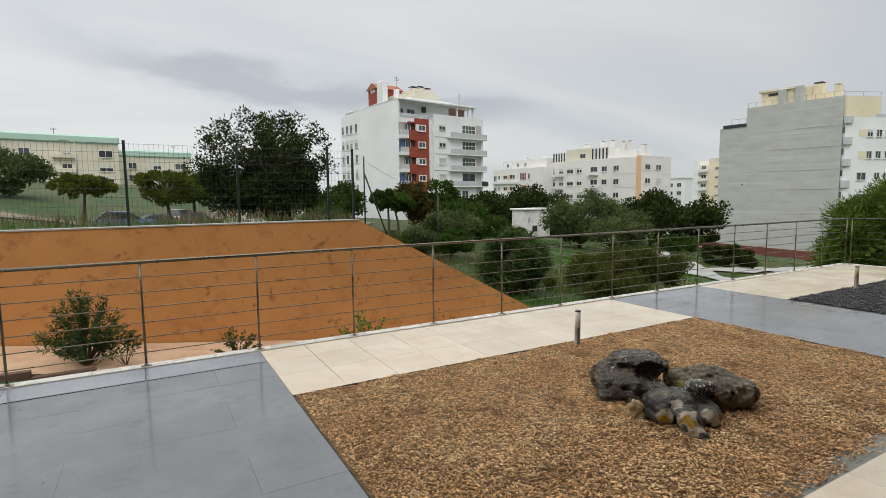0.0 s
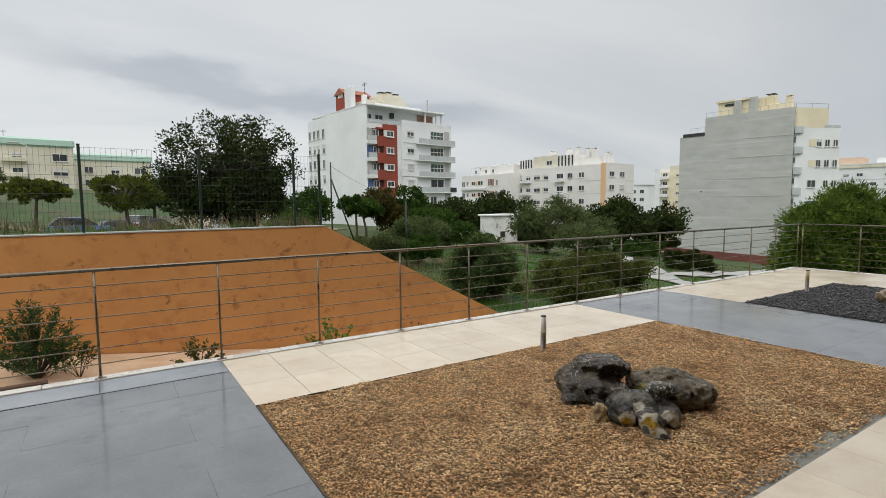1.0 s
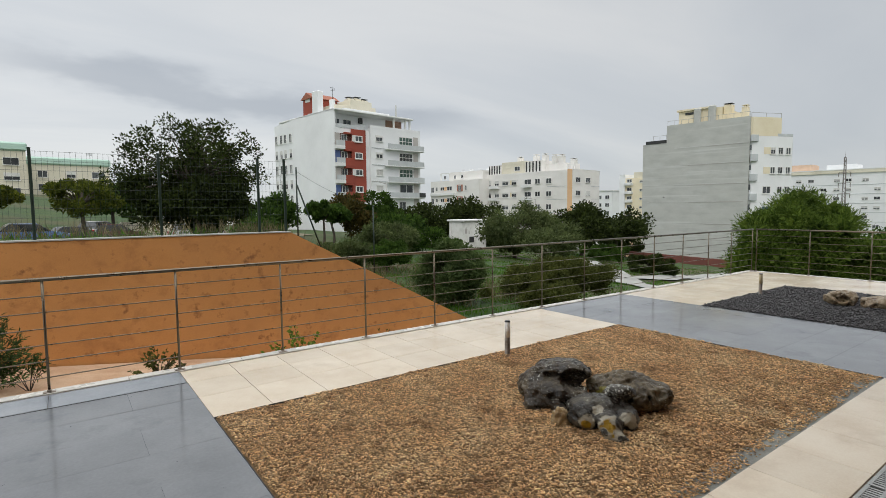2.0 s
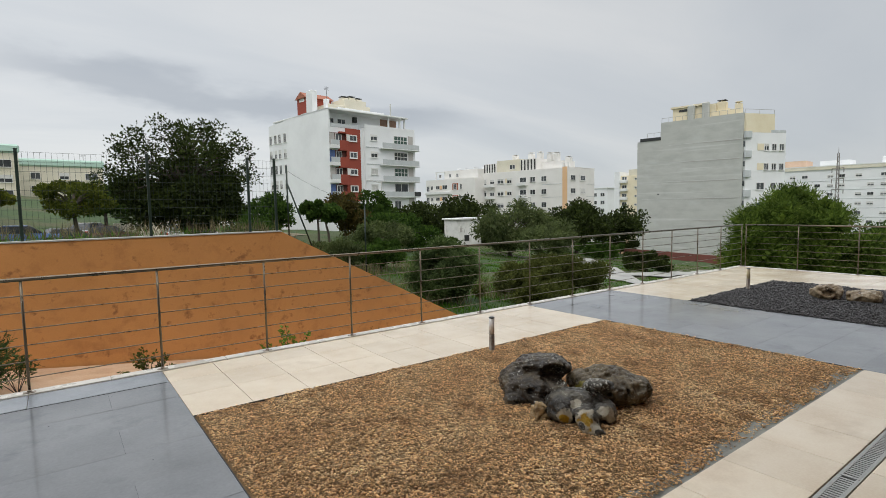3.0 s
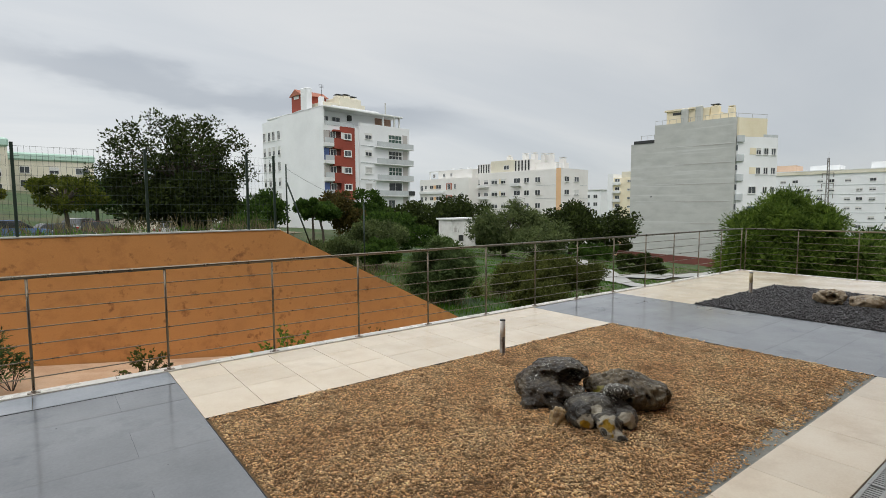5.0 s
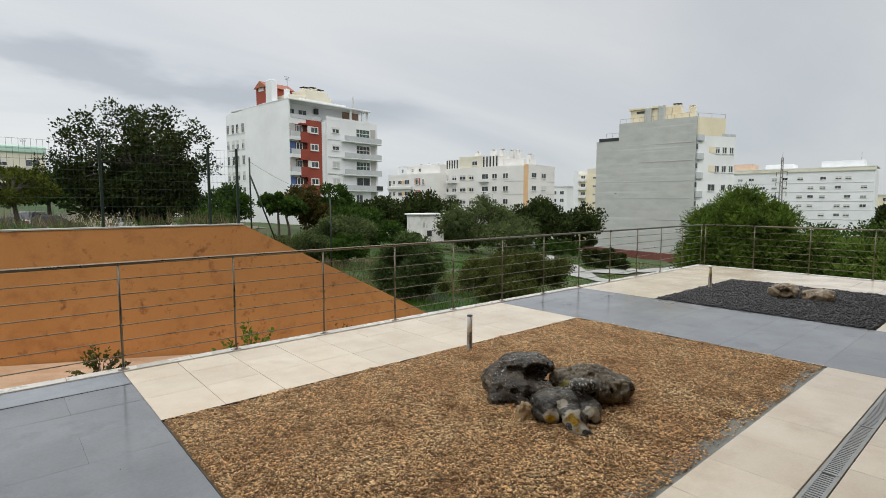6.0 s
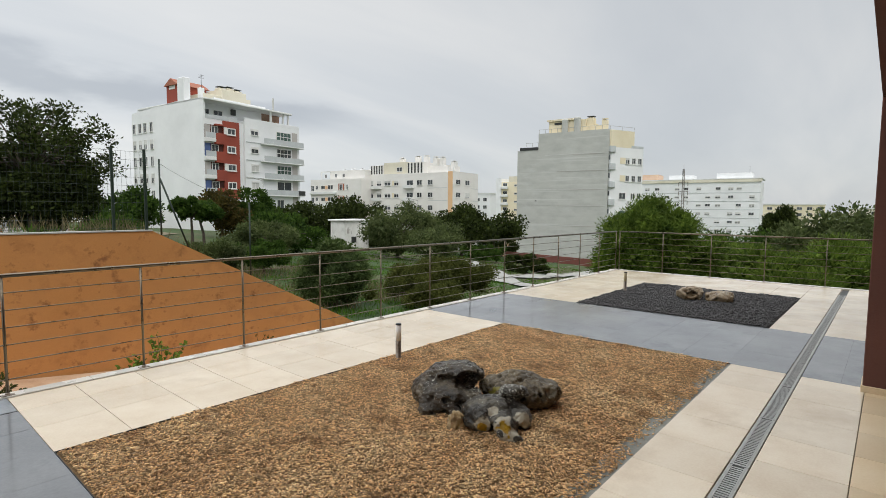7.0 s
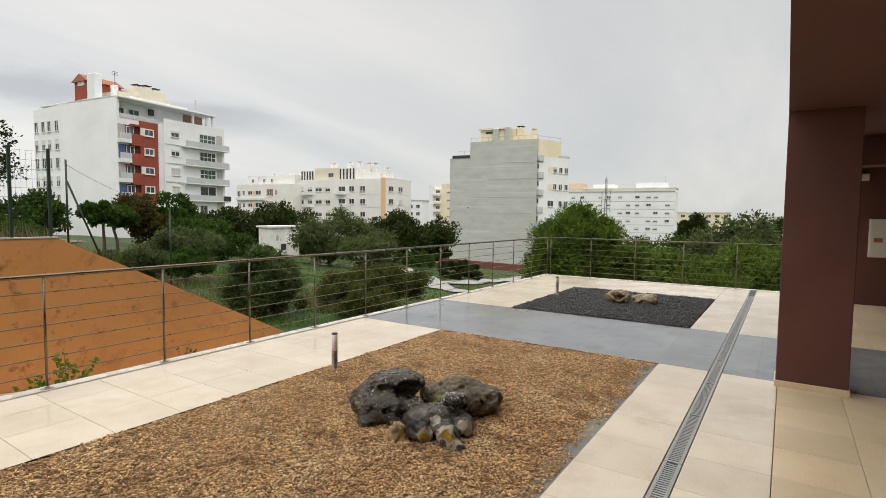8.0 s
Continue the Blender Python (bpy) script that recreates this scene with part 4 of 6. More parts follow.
def tree(name, label, xy, top, width, material, seed, crown_low=None, clumps=26, leaf_n=5200, leaf=(0.20, 0.11), category="tree", shape=0.5, droop=0.0, spread=1.0,
         depth_w=None, ragged=0.0, base=None, inside=0.25, taper=0.0):
    """Tapered trunk with limbs that end in leaf clumps. top and crown_low are heights in the world."""
    leaf_n = int(leaf_n * 1.5)
    leaf = (leaf[0] * 1.12, leaf[1] * 1.3)
    rg = np.random.default_rng(seed)
    x0, y0 = xy
    z0 = float(ground_z(x0, y0)) if base is None else base
    crown_low = z0 + 0.3 * (top - z0) if crown_low is None else max(crown_low, z0 + 0.05)
    t = thing(name, label, category, at=(x0, y0, z0 - 0.05))
    h = top - z0
    rx, ry, rz = width / 2, (depth_w or width) / 2, (top - crown_low) / 2
    cz = (top + crown_low) / 2 - z0
    u = unit(rg, clumps)
    rad = rg.uniform(0.25, 1.0, clumps) ** shape
    cr = rg.uniform(0.22, 0.40, clumps) * min(rx, rz * 1.4) * spread
    centre = u * rad[:, None] * np.array([max(rx - 0.25 * cr.mean(), 0.2), max(ry - 0.25 * cr.mean(), 0.2), max(rz - 0.5 * cr.mean(), 0.15)])
    lump = 1 + 0.18 * np.sin(np.arctan2(u[:, 1], u[:, 0]) * 3 + seed)
    centre[:, :2] *= lump[:, None] * (1 - taper * np.clip(centre[:, 2] / rz, -0.3, 1))[:, None]
    centre[:, 2] += cz
    # trunk and limbs
    bm = bmesh.new()
    r0 = max(0.05, 0.022 * h + 0.02 * rx)
    fork = Vector((0.06 * h * rg.normal(), 0.06 * h * rg.normal(), max(0.25 * h, min(cz - 0.35 * rz, 0.6 * h))))
    knee = Vector((fork.x * 0.3 + 0.05, fork.y * 0.3, fork.z * 0.5))
    rod(bm, (0, 0, -0.15), knee, r0 * 1.15, r0 * 0.85, 9, False), rod(bm, knee, fork, r0 * 0.85, r0 * 0.65, 9, False)
    for i in range(0, clumps, 2):
        c = Vector(centre[i])
        m = fork.lerp(c, 0.5) + Vector((0, 0, 0.08 * h * rg.uniform(0.2, 1)))
        rod(bm, fork, m, r0 * 0.42, r0 * 0.24, 6, False), rod(bm, m, c, r0 * 0.24, r0 * 0.06, 5, False)
    part("trunk", bm, BARK, t, smooth=True)
    which = rg.choice(clumps, leaf_n, p=cr ** 2 / (cr ** 2).sum())
    uu = unit(rg, leaf_n)
    rr = rg.uniform(0.15, 1.0, leaf_n) ** 0.45 * (1 + ragged * np.abs(rg.normal(0, 0.5, leaf_n)))
    pts = centre[which] + uu * (rr * cr[which])[:, None] * np.array([1.1, 1.1, 0.85])
    dirs = uu + np.array([0, 0, 0.35 - droop]) + rg.normal(0, 0.45, (leaf_n, 3))
    pts[:, 2] = np.maximum(pts[:, 2], 0.03)
    # larger, deeper leaves close the inside of each clump
    n_in = int(leaf_n * inside)
    which = rg.choice(clumps, n_in, p=cr ** 2 / (cr ** 2).sum())
    ui = unit(rg, n_in)
    inner = centre[which] + ui * (rg.uniform(0, 0.62, n_in) * cr[which])[:, None]
    inner[:, 2] = np.maximum(inner[:, 2], 0.03)
    big_l = max(leaf[0] * 1.6, 0.42 * float(cr.mean()))
    leaf_mesh("inner_foliage", inner, ui + rg.normal(0, 0.6, (n_in, 3)), big_l, big_l * 0.7, material, t, rg)
    leaf_mesh("crown", pts, dirs, leaf[0], leaf[1], material, t, rg)
    return t


def sprig(name, label, at, h, spread, stems, per, leaf, material, seed, category="shrub"):
    """Shrub of arching stems set with leaves all along."""
    rg = np.random.default_rng(seed)
    t = thing(name, label, category, at=at)
    pts, dirs = [], []
    for s in range(stems):
        a, lean = rg.uniform(0, 6.283), rg.uniform(0.05, 1.0) ** 0.7
        tip = np.array([math.cos(a) * spread * lean, math.sin(a) * spread * lean * 0.8, h * (1.05 - 0.75 * lean ** 1.6) * rg.uniform(0.75, 1.05)])
        mid = tip * np.array([0.42, 0.42, 0.62])
        q = [np.zeros(3), mid, tip]
        bm = rod(bmesh.new(), q[0], q[1], 0.009, 0.006, 5, False)
        part("stem", rod(bm, q[1], q[2], 0.006, 0.002, 5, False), BARK, t)
        for k in range(per):
            f = rg.uniform(0.25, 1.0) ** 0.8
            c = (1 - f) ** 2 * q[0] + 2 * f * (1 - f) * mid * 1.1 + f * f * tip
            axis_d = tip - mid
            axis_d = axis_d / (np.linalg.norm(axis_d) + 1e-6)
            pts.append(c), dirs.append(axis_d * 0.8 + rg.normal(0, 0.75, 3))
    leaf_mesh("foliage", np.array(pts), np.array(dirs), leaf[0], leaf[1], material, t, rg)
    return t


sprig("oleander_bush", "bushy green oleander growing in the bare soil", (-2.22, 8.15, float(ground_z(-2.22, 8.15)) + 0.01), 1.58, 1.0, 80, 46, (0.13, 0.024), OLEANDER, 4, "bush")
sprig("oleander_shoot", "long leaning oleander shoot beside the bush", (-1.54, 8.05, float(ground_z(-1.54, 8.05)) + 0.01), 0.95, 0.60, 7, 36, (0.12, 0.022), OLEANDER, 14, "bush")
sprig("shrub", "small dark shrub growing by the retaining wall", (0.61, 7.95, float(ground_z(0.61, 7.95)) + 0.01), 0.92, 0.62, 24, 24, (0.075, 0.05), OLIVE_D, 6)
sprig("shrub", "sparse young shrub with round yellow-green leaves", (3.62, 7.95, float(ground_z(3.62, 7.95)) + 0.01), 1.22, 1.05, 22, 14, (0.10, 0.09), OLIVE_L, 8)
sprig("shrub", "low reddish-green shrub at the foot of the wall", (6.45, 8.6, float(ground_z(6.45, 8.6)) + 0.04), 0.95, 0.75, 22, 26, (0.07, 0.035), OLIVE_D, 10)

# ---- mesh fence on the retaining wall ----
fence = thing("mesh_fence", "dark green welded mesh fence on top of the retaining wall", "fence")
POSTS = [-13.47, -11.05, -8.63, -6.2, -3.79, -1.365, 1.09, 3.455, 4.18]
bm = boxes((-0.03, 0.03, -0.03, 0.03, 0.0, 1.98), bevel=0.006)
box(bm, -0.033, 0.033, -0.033, 0.033, 1.981, 1.995)
fp = part("post", bm, FENCE_G, fence)
fp.location = (POSTS[0], 10.02, 1.042)
for xx in POSTS[1:]:
    o = new("post", fp.data)
    o.parent, o.location = fence, (xx, 10.02, 1.042)
WIRE = {}
for a, b in zip(POSTS, POSTS[1:]):
    w = round(b - a, 2)
    bm = bmesh.new()
    n = max(2, int(w / 0.10))
    for i in range(1, n):
        rod(bm, (w * i / n, 0, 0.04), (w * i / n, 0, 1.93), 0.0022, seg=4, caps=False)
    for k in range(10):
        z = 0.06 + 1.86 * k / 9
        rod(bm, (0.02, 0.006, z), (w - 0.02, 0.006, z), 0.0027, seg=4, caps=False)
    panel = part("mesh_panel", bm, FENCE_G, fence)
    panel.location = (a, 10.02, 1.042)
brace = thing("fence_end_post", "thin dark end post with a leaning brace", "post", at=(4.525, 10.02, 0.90))
part("post", rod(bmesh.new(), (0, 0, -0.02), (0, 0, 1.93), 0.022, seg=8), FENCE_G, brace, smooth=True)
part("brace", rod(bmesh.new(), (0.01, 0.0, 1.44), (0.86, 0.06, -0.80), 0.024, seg=8), FENCE_G, brace, "leaning tubular brace", True)
pts = [Vector((4.525 + 2.425 * t, 10.02, 2.72 - 0.97 * t - 0.55 * t * (1 - t))) for t in [i / 14 for i in range(15)]]
bm = bmesh.new()
for a, b in zip(pts, pts[1:]):
    rod(bm, a, b, 0.0035, seg=4, caps=False)
tagged(part("slack_wire", bm, FENCE_G), "slack fence wire hanging between two posts", "wire")
p2 = thing("fence_post", "lone dark green fence post on the sloping wall", "post", at=(6.95, 10.02, wall_top(6.95) - 0.04))
part("post", rod(bmesh.new(), (0, 0, -0.02), (0, 0, 2.13), 0.024, seg=8), FENCE_G, p2, smooth=True)
part("cap", lathe(bmesh.new(), [(0.027, 2.13), (0.027, 2.15), (0.012, 2.165)], 8), FENCE_G, p2)

# ---- trees and shrubs, near to far ----
tree("tree", "large dark evergreen tree with an open ragged crown", (4.05, 21.0), 5.85, 5.9, DARK_L, 11, crown_low=1.3, clumps=150, leaf_n=10000, leaf=(0.115, 0.062), shape=0.5, ragged=1.0, spread=0.28, inside=0.03)
tree("bush", "dense dark shrub under the evergreen tree", (4.1, 21.4), 3.9, 4.9, DARK_L, 12, crown_low=0.7, clumps=60, leaf_n=14000, leaf=(0.14, 0.08), category="bush", ragged=0.3, spread=0.7)
tree("tree", "small rounded yellow-green street tree", (-5.0, 40.4), 3.85, 4.2, YEL_L, 13, crown_low=1.9, clumps=36, leaf_n=3600, leaf=(0.17, 0.10), spread=0.55, ragged=0.3, inside=0.06)
tree("tree", "small spreading yellow-green street tree", (0.3, 35.7), 3.85, 4.9, YEL_L, 14, crown_low=1.3, clumps=44, leaf_n=4600, leaf=(0.16, 0.09), spread=0.52, ragged=0.3, inside=0.06)
tree("tree", "dark green street tree behind the parked cars", (2.6, 47.0), 4.3, 5.2, GREEN_L, 15, crown_low=1.4, clumps=20, leaf_n=2600, leaf=(0.24, 0.14))
tree("tree", "dark grey-green tree on the grass slope", (-12.5, 54.7), 6.3, 7.5, GREY_L, 16, crown_low=2.4, clumps=26, leaf_n=3600, leaf=(0.26, 0.15))
tree("tree", "rusty autumn tree beside the white flats", (24.7, 47.8), 3.9, 5.2, RUST_L, 17, crown_low=-1.2, clumps=22, leaf_n=3200, leaf=(0.24, 0.14))
tree("tree", "green park tree beside the rusty one", (27.6, 47.0), 3.6, 4.4, GREEN_L, 18, crown_low=-1.2, clumps=18, leaf_n=2200, leaf=(0.24, 0.14))
tree("tree", "leafy green tree below the white flats", (15.2, 44.9), 3.1, 6.4, GREEN_L, 19, crown_low=-0.5, clumps=22, leaf_n=3200, leaf=(0.24, 0.14))
tree("tree", "thin young tree with a light crown", (15.8, 34.3), 2.3, 3.2, GREEN_L, 20, crown_low=0.9, clumps=16, leaf_n=1600, leaf=(0.20, 0.12))
tree("tree", "young tree with bare lower stem", (18.4, 38.0), 2.4, 3.4, GREEN_L, 43, crown_low=0.6, clumps=16, leaf_n=1700, leaf=(0.20, 0.12))
tree("tree", "dark green tree in the row across the park", (42.0, 57.3), 3.0, 10.0, DARK_L, 21, crown_low=-2.7, clumps=28, leaf_n=3600, leaf=(0.32, 0.19))
tree("tree", "broad dark tree in the row across the park", (49.3, 57.0), 3.3, 9.6, DARK_L, 22, crown_low=-3.3, clumps=28, leaf_n=3600, leaf=(0.32, 0.19))
tree("tree", "dark tree in the row behind the shrubs", (36.0, 60.0), 2.6, 7.0, DARK_L, 41, crown_low=-2.0, clumps=24, leaf_n=3000, leaf=(0.32, 0.19))
tree("bush", "rounded mid-green bush in the park", (24.6, 36.4), 1.4, 6.3, GREEN_L, 23, crown_low=-2.2, clumps=28, leaf_n=4200, leaf=(0.20, 0.11), category="bush")
tree("bush", "grey-green bush in the park grass", (20.0, 31.0), 0.7, 4.6, GREY_L, 44, crown_low=-1.9, clumps=24, leaf_n=3200, leaf=(0.17, 0.08), category="bush")
tree("tree", "drooping grey-green pepper tree", (35.3, 33.0), 2.25, 8.2, GREY_L, 24, crown_low=-2.9, clumps=40, leaf_n=8000, leaf=(0.26, 0.07), droop=1.1)
tree("tree", "olive tree with a silvery open crown", (29.2, 22.1), 0.6, 4.8, GREY_L, 25, crown_low=-2.7, clumps=26, leaf_n=4600, leaf=(0.14, 0.06))
tree("tree", "dark domed tree by the grey building", (53.6, 39.6), 2.2, 9.2, DARK_L, 26, crown_low=-3.9, clumps=30, leaf_n=4400, leaf=(0.28, 0.17))
tree("tree", "dark domed tree near the parked cars", (60.0, 38.9), 1.7, 9.0, DARK_L, 27, crown_low=-4.2, clumps=30, leaf_n=4200, leaf=(0.28, 0.17))
tree("bush", "broad dark green thicket below the terrace", (18.8, 12.9), -0.75, 5.5, OLIVE_D, 28, crown_low=-3.2, clumps=44, leaf_n=15000, leaf=(0.10, 0.045), category="bush", depth_w=5.0)
tree("bush", "brownish green thicket below the terrace", (15.6, 11.4), -1.05, 4.4, OLIVE_D, 45, crown_low=-3.1, clumps=26, leaf_n=6500, leaf=(0.09, 0.035), category="bush")
tree("bush", "feathery grey-green shrub beyond the retaining wall", (11.95, 12.6), 0.45, 3.0, FEATHER_L, 29, crown_low=-3.0, clumps=44, leaf_n=24000, leaf=(0.085, 0.018), category="bush")
tree("bush", "dark low shrub beside the path", (42.4, 22.6), -2.75, 4.8, DARK_L, 30, crown_low=-4.6, clumps=26, leaf_n=4200, leaf=(0.16, 0.09), category="bush")
tree("bush", "big bright green pine bush beyond the railing", (27.4, 5.5), 2.6, 5.8, PINE_L, 31, crown_low=-3.6, clumps=110, leaf_n=48000, leaf=(0.17, 0.03), category="bush", ragged=0.15, taper=0.45, spread=0.8)
tree("bush", "bright green pine bush beyond the end railing", (28.8, 0.6), -0.1, 6.4, PINE_L, 32, crown_low=-4.2, clumps=50, leaf_n=22000, leaf=(0.20, 0.04), category="bush", ragged=0.1)
tree("bush", "tall green bush beyond the end railing", (31.2, -3.6), 0.55, 6.6, PINE_L, 33, crown_low=-4.4, clumps=50, leaf_n=22000, leaf=(0.20, 0.04), category="bush", ragged=0.1)
tree("tree", "dull green tree beyond the end railing", (47.1, -0.5), 1.9, 8.4, GREY_L, 34, crown_low=-4.5, clumps=30, leaf_n=5200, leaf=(0.22, 0.11))
tree("tree", "dark pointed conifer among the far trees", (58.7, 4.2), 2.5, 4.2, DARK_L, 35, crown_low=-5.0, clumps=26, leaf_n=3400, leaf=(0.26, 0.11))
tree("tree", "dark conifer among the far trees", (59.2, -2.5), 2.4, 5.0, DARK_L, 36, crown_low=-5.0, clumps=26, leaf_n=3400, leaf=(0.26, 0.11))
tree("tree", "rounded green tree among the far trees", (49.5, 6.0), 0.6, 8.0, GREEN_L, 46, crown_low=-5.0, clumps=28, leaf_n=4400, leaf=(0.24, 0.13))
tree("bush", "scrubby grey bush at the top of the slope", (7.2, 12.4), 0.75, 1.8, GREY_L, 37, crown_low=-0.6, clumps=20, leaf_n=3600, leaf=(0.075, 0.025), category="bush")
tree("bush", "low green scrub on the slope behind the wall", (14.6, 22.5), -0.1, 3.4, GREEN_L, 38, crown_low=-1.8, clumps=26, leaf_n=5000, leaf=(0.12, 0.05), category="bush")
tree("bush", "grey scrub on the slope behind the wall", (8.4, 16.0), 0.35, 1.8, GREY_L, 39, crown_low=-1.2, clumps=24, leaf_n=4600, leaf=(0.10, 0.035), category="bush")

for k, (xx, yy, top, wd, mt, lab) in enumerate(((31.0, 39.0, -1.5, 5.0, GREEN_L, "mid-green bush near the utility hut"), (44.0, 45.0, -0.6, 7.5, DARK_L, "dark bush beside the park grass"), (50.0, 33.0, -2.6, 6.0, GREEN_L, "low bush beside the street trees"),
        (33.0, 52.0, 0.6, 7.0, GREEN_L, "leafy bush below the flats"), (66.0, 41.5, -3.2, 5.0, DARK_L, "dark bush at the end of the red wall"),
        (10.0, 30.0, 1.2, 4.5, GREEN_L, "green bush behind the slope"), (41.0, -3.0, 0.2, 7.0, OLIVE_D, "olive green tree clump beyond the end railing"), (36.5, 3.5, -0.6, 6.0, PINE_L, "bright green bush beyond the end railing"))):
    tree("bush", lab, (xx, yy), top, wd, mt, 70 + k, crown_low=float(ground_z(xx, yy)) + 0.1, clumps=26, leaf_n=3800, leaf=(0.17, 0.085), category="bush")


# ---- grass ----
PATH_A = [(46, 33), (41.5, 28), (40.2, 26.4), (37.2, 23.1), (34.2, 20.2), (32.4, 18.2), (31.5, 15)]
PATH_B = [(34.4, 20.4), (37.6, 20.3), (40.3, 19.9), (46.3, 21.2), (52.3, 22.3), (62, 23.5)]
PATH_C = surface("worn_path_concrete", [(0.26, 0.26, 0.245), (0.33, 0.33, 0.31), (0.39, 0.39, 0.365)], 0.9, (0.6, 0.8), 0.2, 20)


def off_path(x, y, clear=1.5):
    """True where no footpath runs."""
    free = np.ones(len(x), bool)
    for line in (PATH_A, PATH_B):
        for (ax, ay), (bx, by) in zip(line, line[1:]):
            t = np.clip(((x - ax) * (bx - ax) + (y - ay) * (by - ay)) / ((bx - ax) ** 2 + (by - ay) ** 2), 0, 1)
            free &= np.hypot(x - ax - t * (bx - ax), y - ay - t * (by - ay)) > clear
    return free


def blades(name, label, n, area, h, width, material, seed, lean=0.35):
    rg = np.random.default_rng(seed)
    x, y = rg.uniform(area[0], area[1], n), rg.uniform(area[2], area[3], n)
    keep = (np.sin(x * 1.7 + np.sin(y * 1.1) * 2) + np.sin(y * 1.9 + 0.5 * x) + rg.normal(0, 0.8, n)) > -0.4
    keep &= off_path(x, y)
    x, y = x[keep], y[keep]
    pts = np.stack([x, y, ground_z(x, y) - 0.02], -1)
    dirs = np.stack([rg.normal(0, lean, len(x)), rg.normal(0, lean, len(x)), np.ones(len(x))], -1)
    return tagged(leaf_mesh(name, pts, dirs, h, width, material, None, rg), label, "grass", kind="stuff")


blades("dry_grass", "tall dry grass behind the mesh fence", 2600, (-12, 5, 10.5, 17), 0.50, 0.018, STRAW, 51)
blades("dry_grass", "straw-coloured tall grass on the slope", 9000, (4.5, 18, 11.5, 26), 0.60, 0.020, STRAW, 52)
blades("grass", "green grass on the slope beyond the retaining wall", 26000, (4.5, 26, 10.4, 30), 0.24, 0.022, BLADE, 53)
blades("grass", "lush green grass below the terrace", 22000, (10, 40, 6, 26), 0.20, 0.026, BLADE, 54)
blades("grass", "mown green grass beside the park footpath", 30000, (28, 62, 16, 44), 0.15, 0.05, BLADE, 56)
blades("weeds", "green weeds along the parking edge", 5000, (-16, 4, 11, 32), 0.28, 0.024, BLADE, 55)

# ---- town: blocks of flats, each under an Empty; local x along the front (faces -y), local y along the side (x = 0 faces -x) ----
FRAME_W = surface("white_window_frame", [(0.70, 0.70, 0.68), (0.78, 0.78, 0.76)], 2, (0.4, 0.6), 0.0, 20)
SLAB_W = surface("white_balcony", [(0.68, 0.69, 0.68), (0.76, 0.77, 0.76)], 0.6, (0.6, 0.8), 0.03, 8)
RAIL_GL = surface("pale_balcony_panel", [(0.46, 0.49, 0.50), (0.56, 0.59, 0.60)], 0.8, (0.15, 0.3), 0.0, 8)
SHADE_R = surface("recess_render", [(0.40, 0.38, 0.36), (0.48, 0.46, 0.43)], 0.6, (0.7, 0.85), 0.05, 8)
# red render with the shade of a deep loggia put into its colour
LOGGIA = surface("shaded_maroon_render", [(0.07, 0.022, 0.016), (0.10, 0.03, 0.022)], 1, (0.7, 0.85), 0.05, 8)
MESHES = {}


def window(parent, face, s, z, w, h, pane=None, mullions=1, blind=0.0, frame=0.07, off=0.0):
    """A framed window; face 'front' or 'side', s its centre along that face, z its centre's height, off how far the wall stands out."""
    key = (w, h, mullions)
    if key not in MESHES:
        f = frame
        bm = bmesh.new()
        ring = []
        for y in (0.0, -0.10):
            for g in (f, 0.0):
                ring.append([bm.verts.new((sx * (w / 2 + g), y, sz * (h / 2 + g))) for sx, sz in ((-1, -1), (1, -1), (1, 1), (-1, 1))])
        ob_, ib_, of_, if_ = ring
        for i in range(4):
            j = (i + 1) % 4
            bm.faces.new((of_[i], of_[j], if_[j], if_[i])), bm.faces.new((of_[j], of_[i], ob_[i], ob_[j])), bm.faces.new((if_[i], if_[j], ib_[j], ib_[i]))
        bmesh.ops.recalc_face_normals(bm, faces=bm.faces[:])
        bars = [boxes((-0.035, 0.035, -0.06, -0.031, -h / 2, h / 2)), boxes((-w / 2 - f - 0.05, w / 2 + f + 0.05, -0.18, 0.0, -h / 2 - f - 0.06, -h / 2 - f - 0.001)),
                boxes((-w / 2, w / 2, -0.03, -0.004, -h / 2, h / 2))]
        made = []
        for nm, one, mt in zip(("window", "mullion", "sill", "pane"), [bm] + bars, (FRAME_W, FRAME_W, FRAME_W, None)):
            one.normal_update()
            me = bpy.data.meshes.new(nm)
            one.to_mesh(me), one.free()
            if mt:
                me.materials.append(mt)
            made.append(me)
        MESHES[key] = made
    me, mull, sill, mp = MESHES[key]
    o = new("window", me)
    o.parent = parent
    o.matrix_basis = pose(s, -off, z) if face == "front" else pose(-off, s, z, 0, 0, -90)
    for i in range(1, mullions + 1):
        c = new("mullion", mull)
        c.parent, c.location = o, (-w / 2 + w * i / (mullions + 1), 0, 0)
    new("sill", sill).parent = o
    glass = pane or PANE
    pk = (key, glass.name)
    if pk not in MESHES:
        m2 = mp.copy()
        m2.materials.clear(), m2.materials.append(glass)
        MESHES[pk] = m2
    g = new("pane", MESHES[pk])
    g.parent = o
    if blind > 0:
        bk = (key, "blind", blind)
        if bk not in MESHES:
            bm = boxes((-w / 2, w / 2, -0.05, -0.0305, h / 2 - h * blind, h / 2))
            m3 = bpy.data.meshes.new("blind")
            bm.to_mesh(m3), bm.free()
            m3.materials.append(BLIND)
            MESHES[bk] = m3
        c = new("blind", MESHES[bk])
        c.parent = o
    return o


def building(label, at, rot):
    return thing("apartment_building", label, "apartment building", at=(at[0], at[1], 0), turn_z=rot)


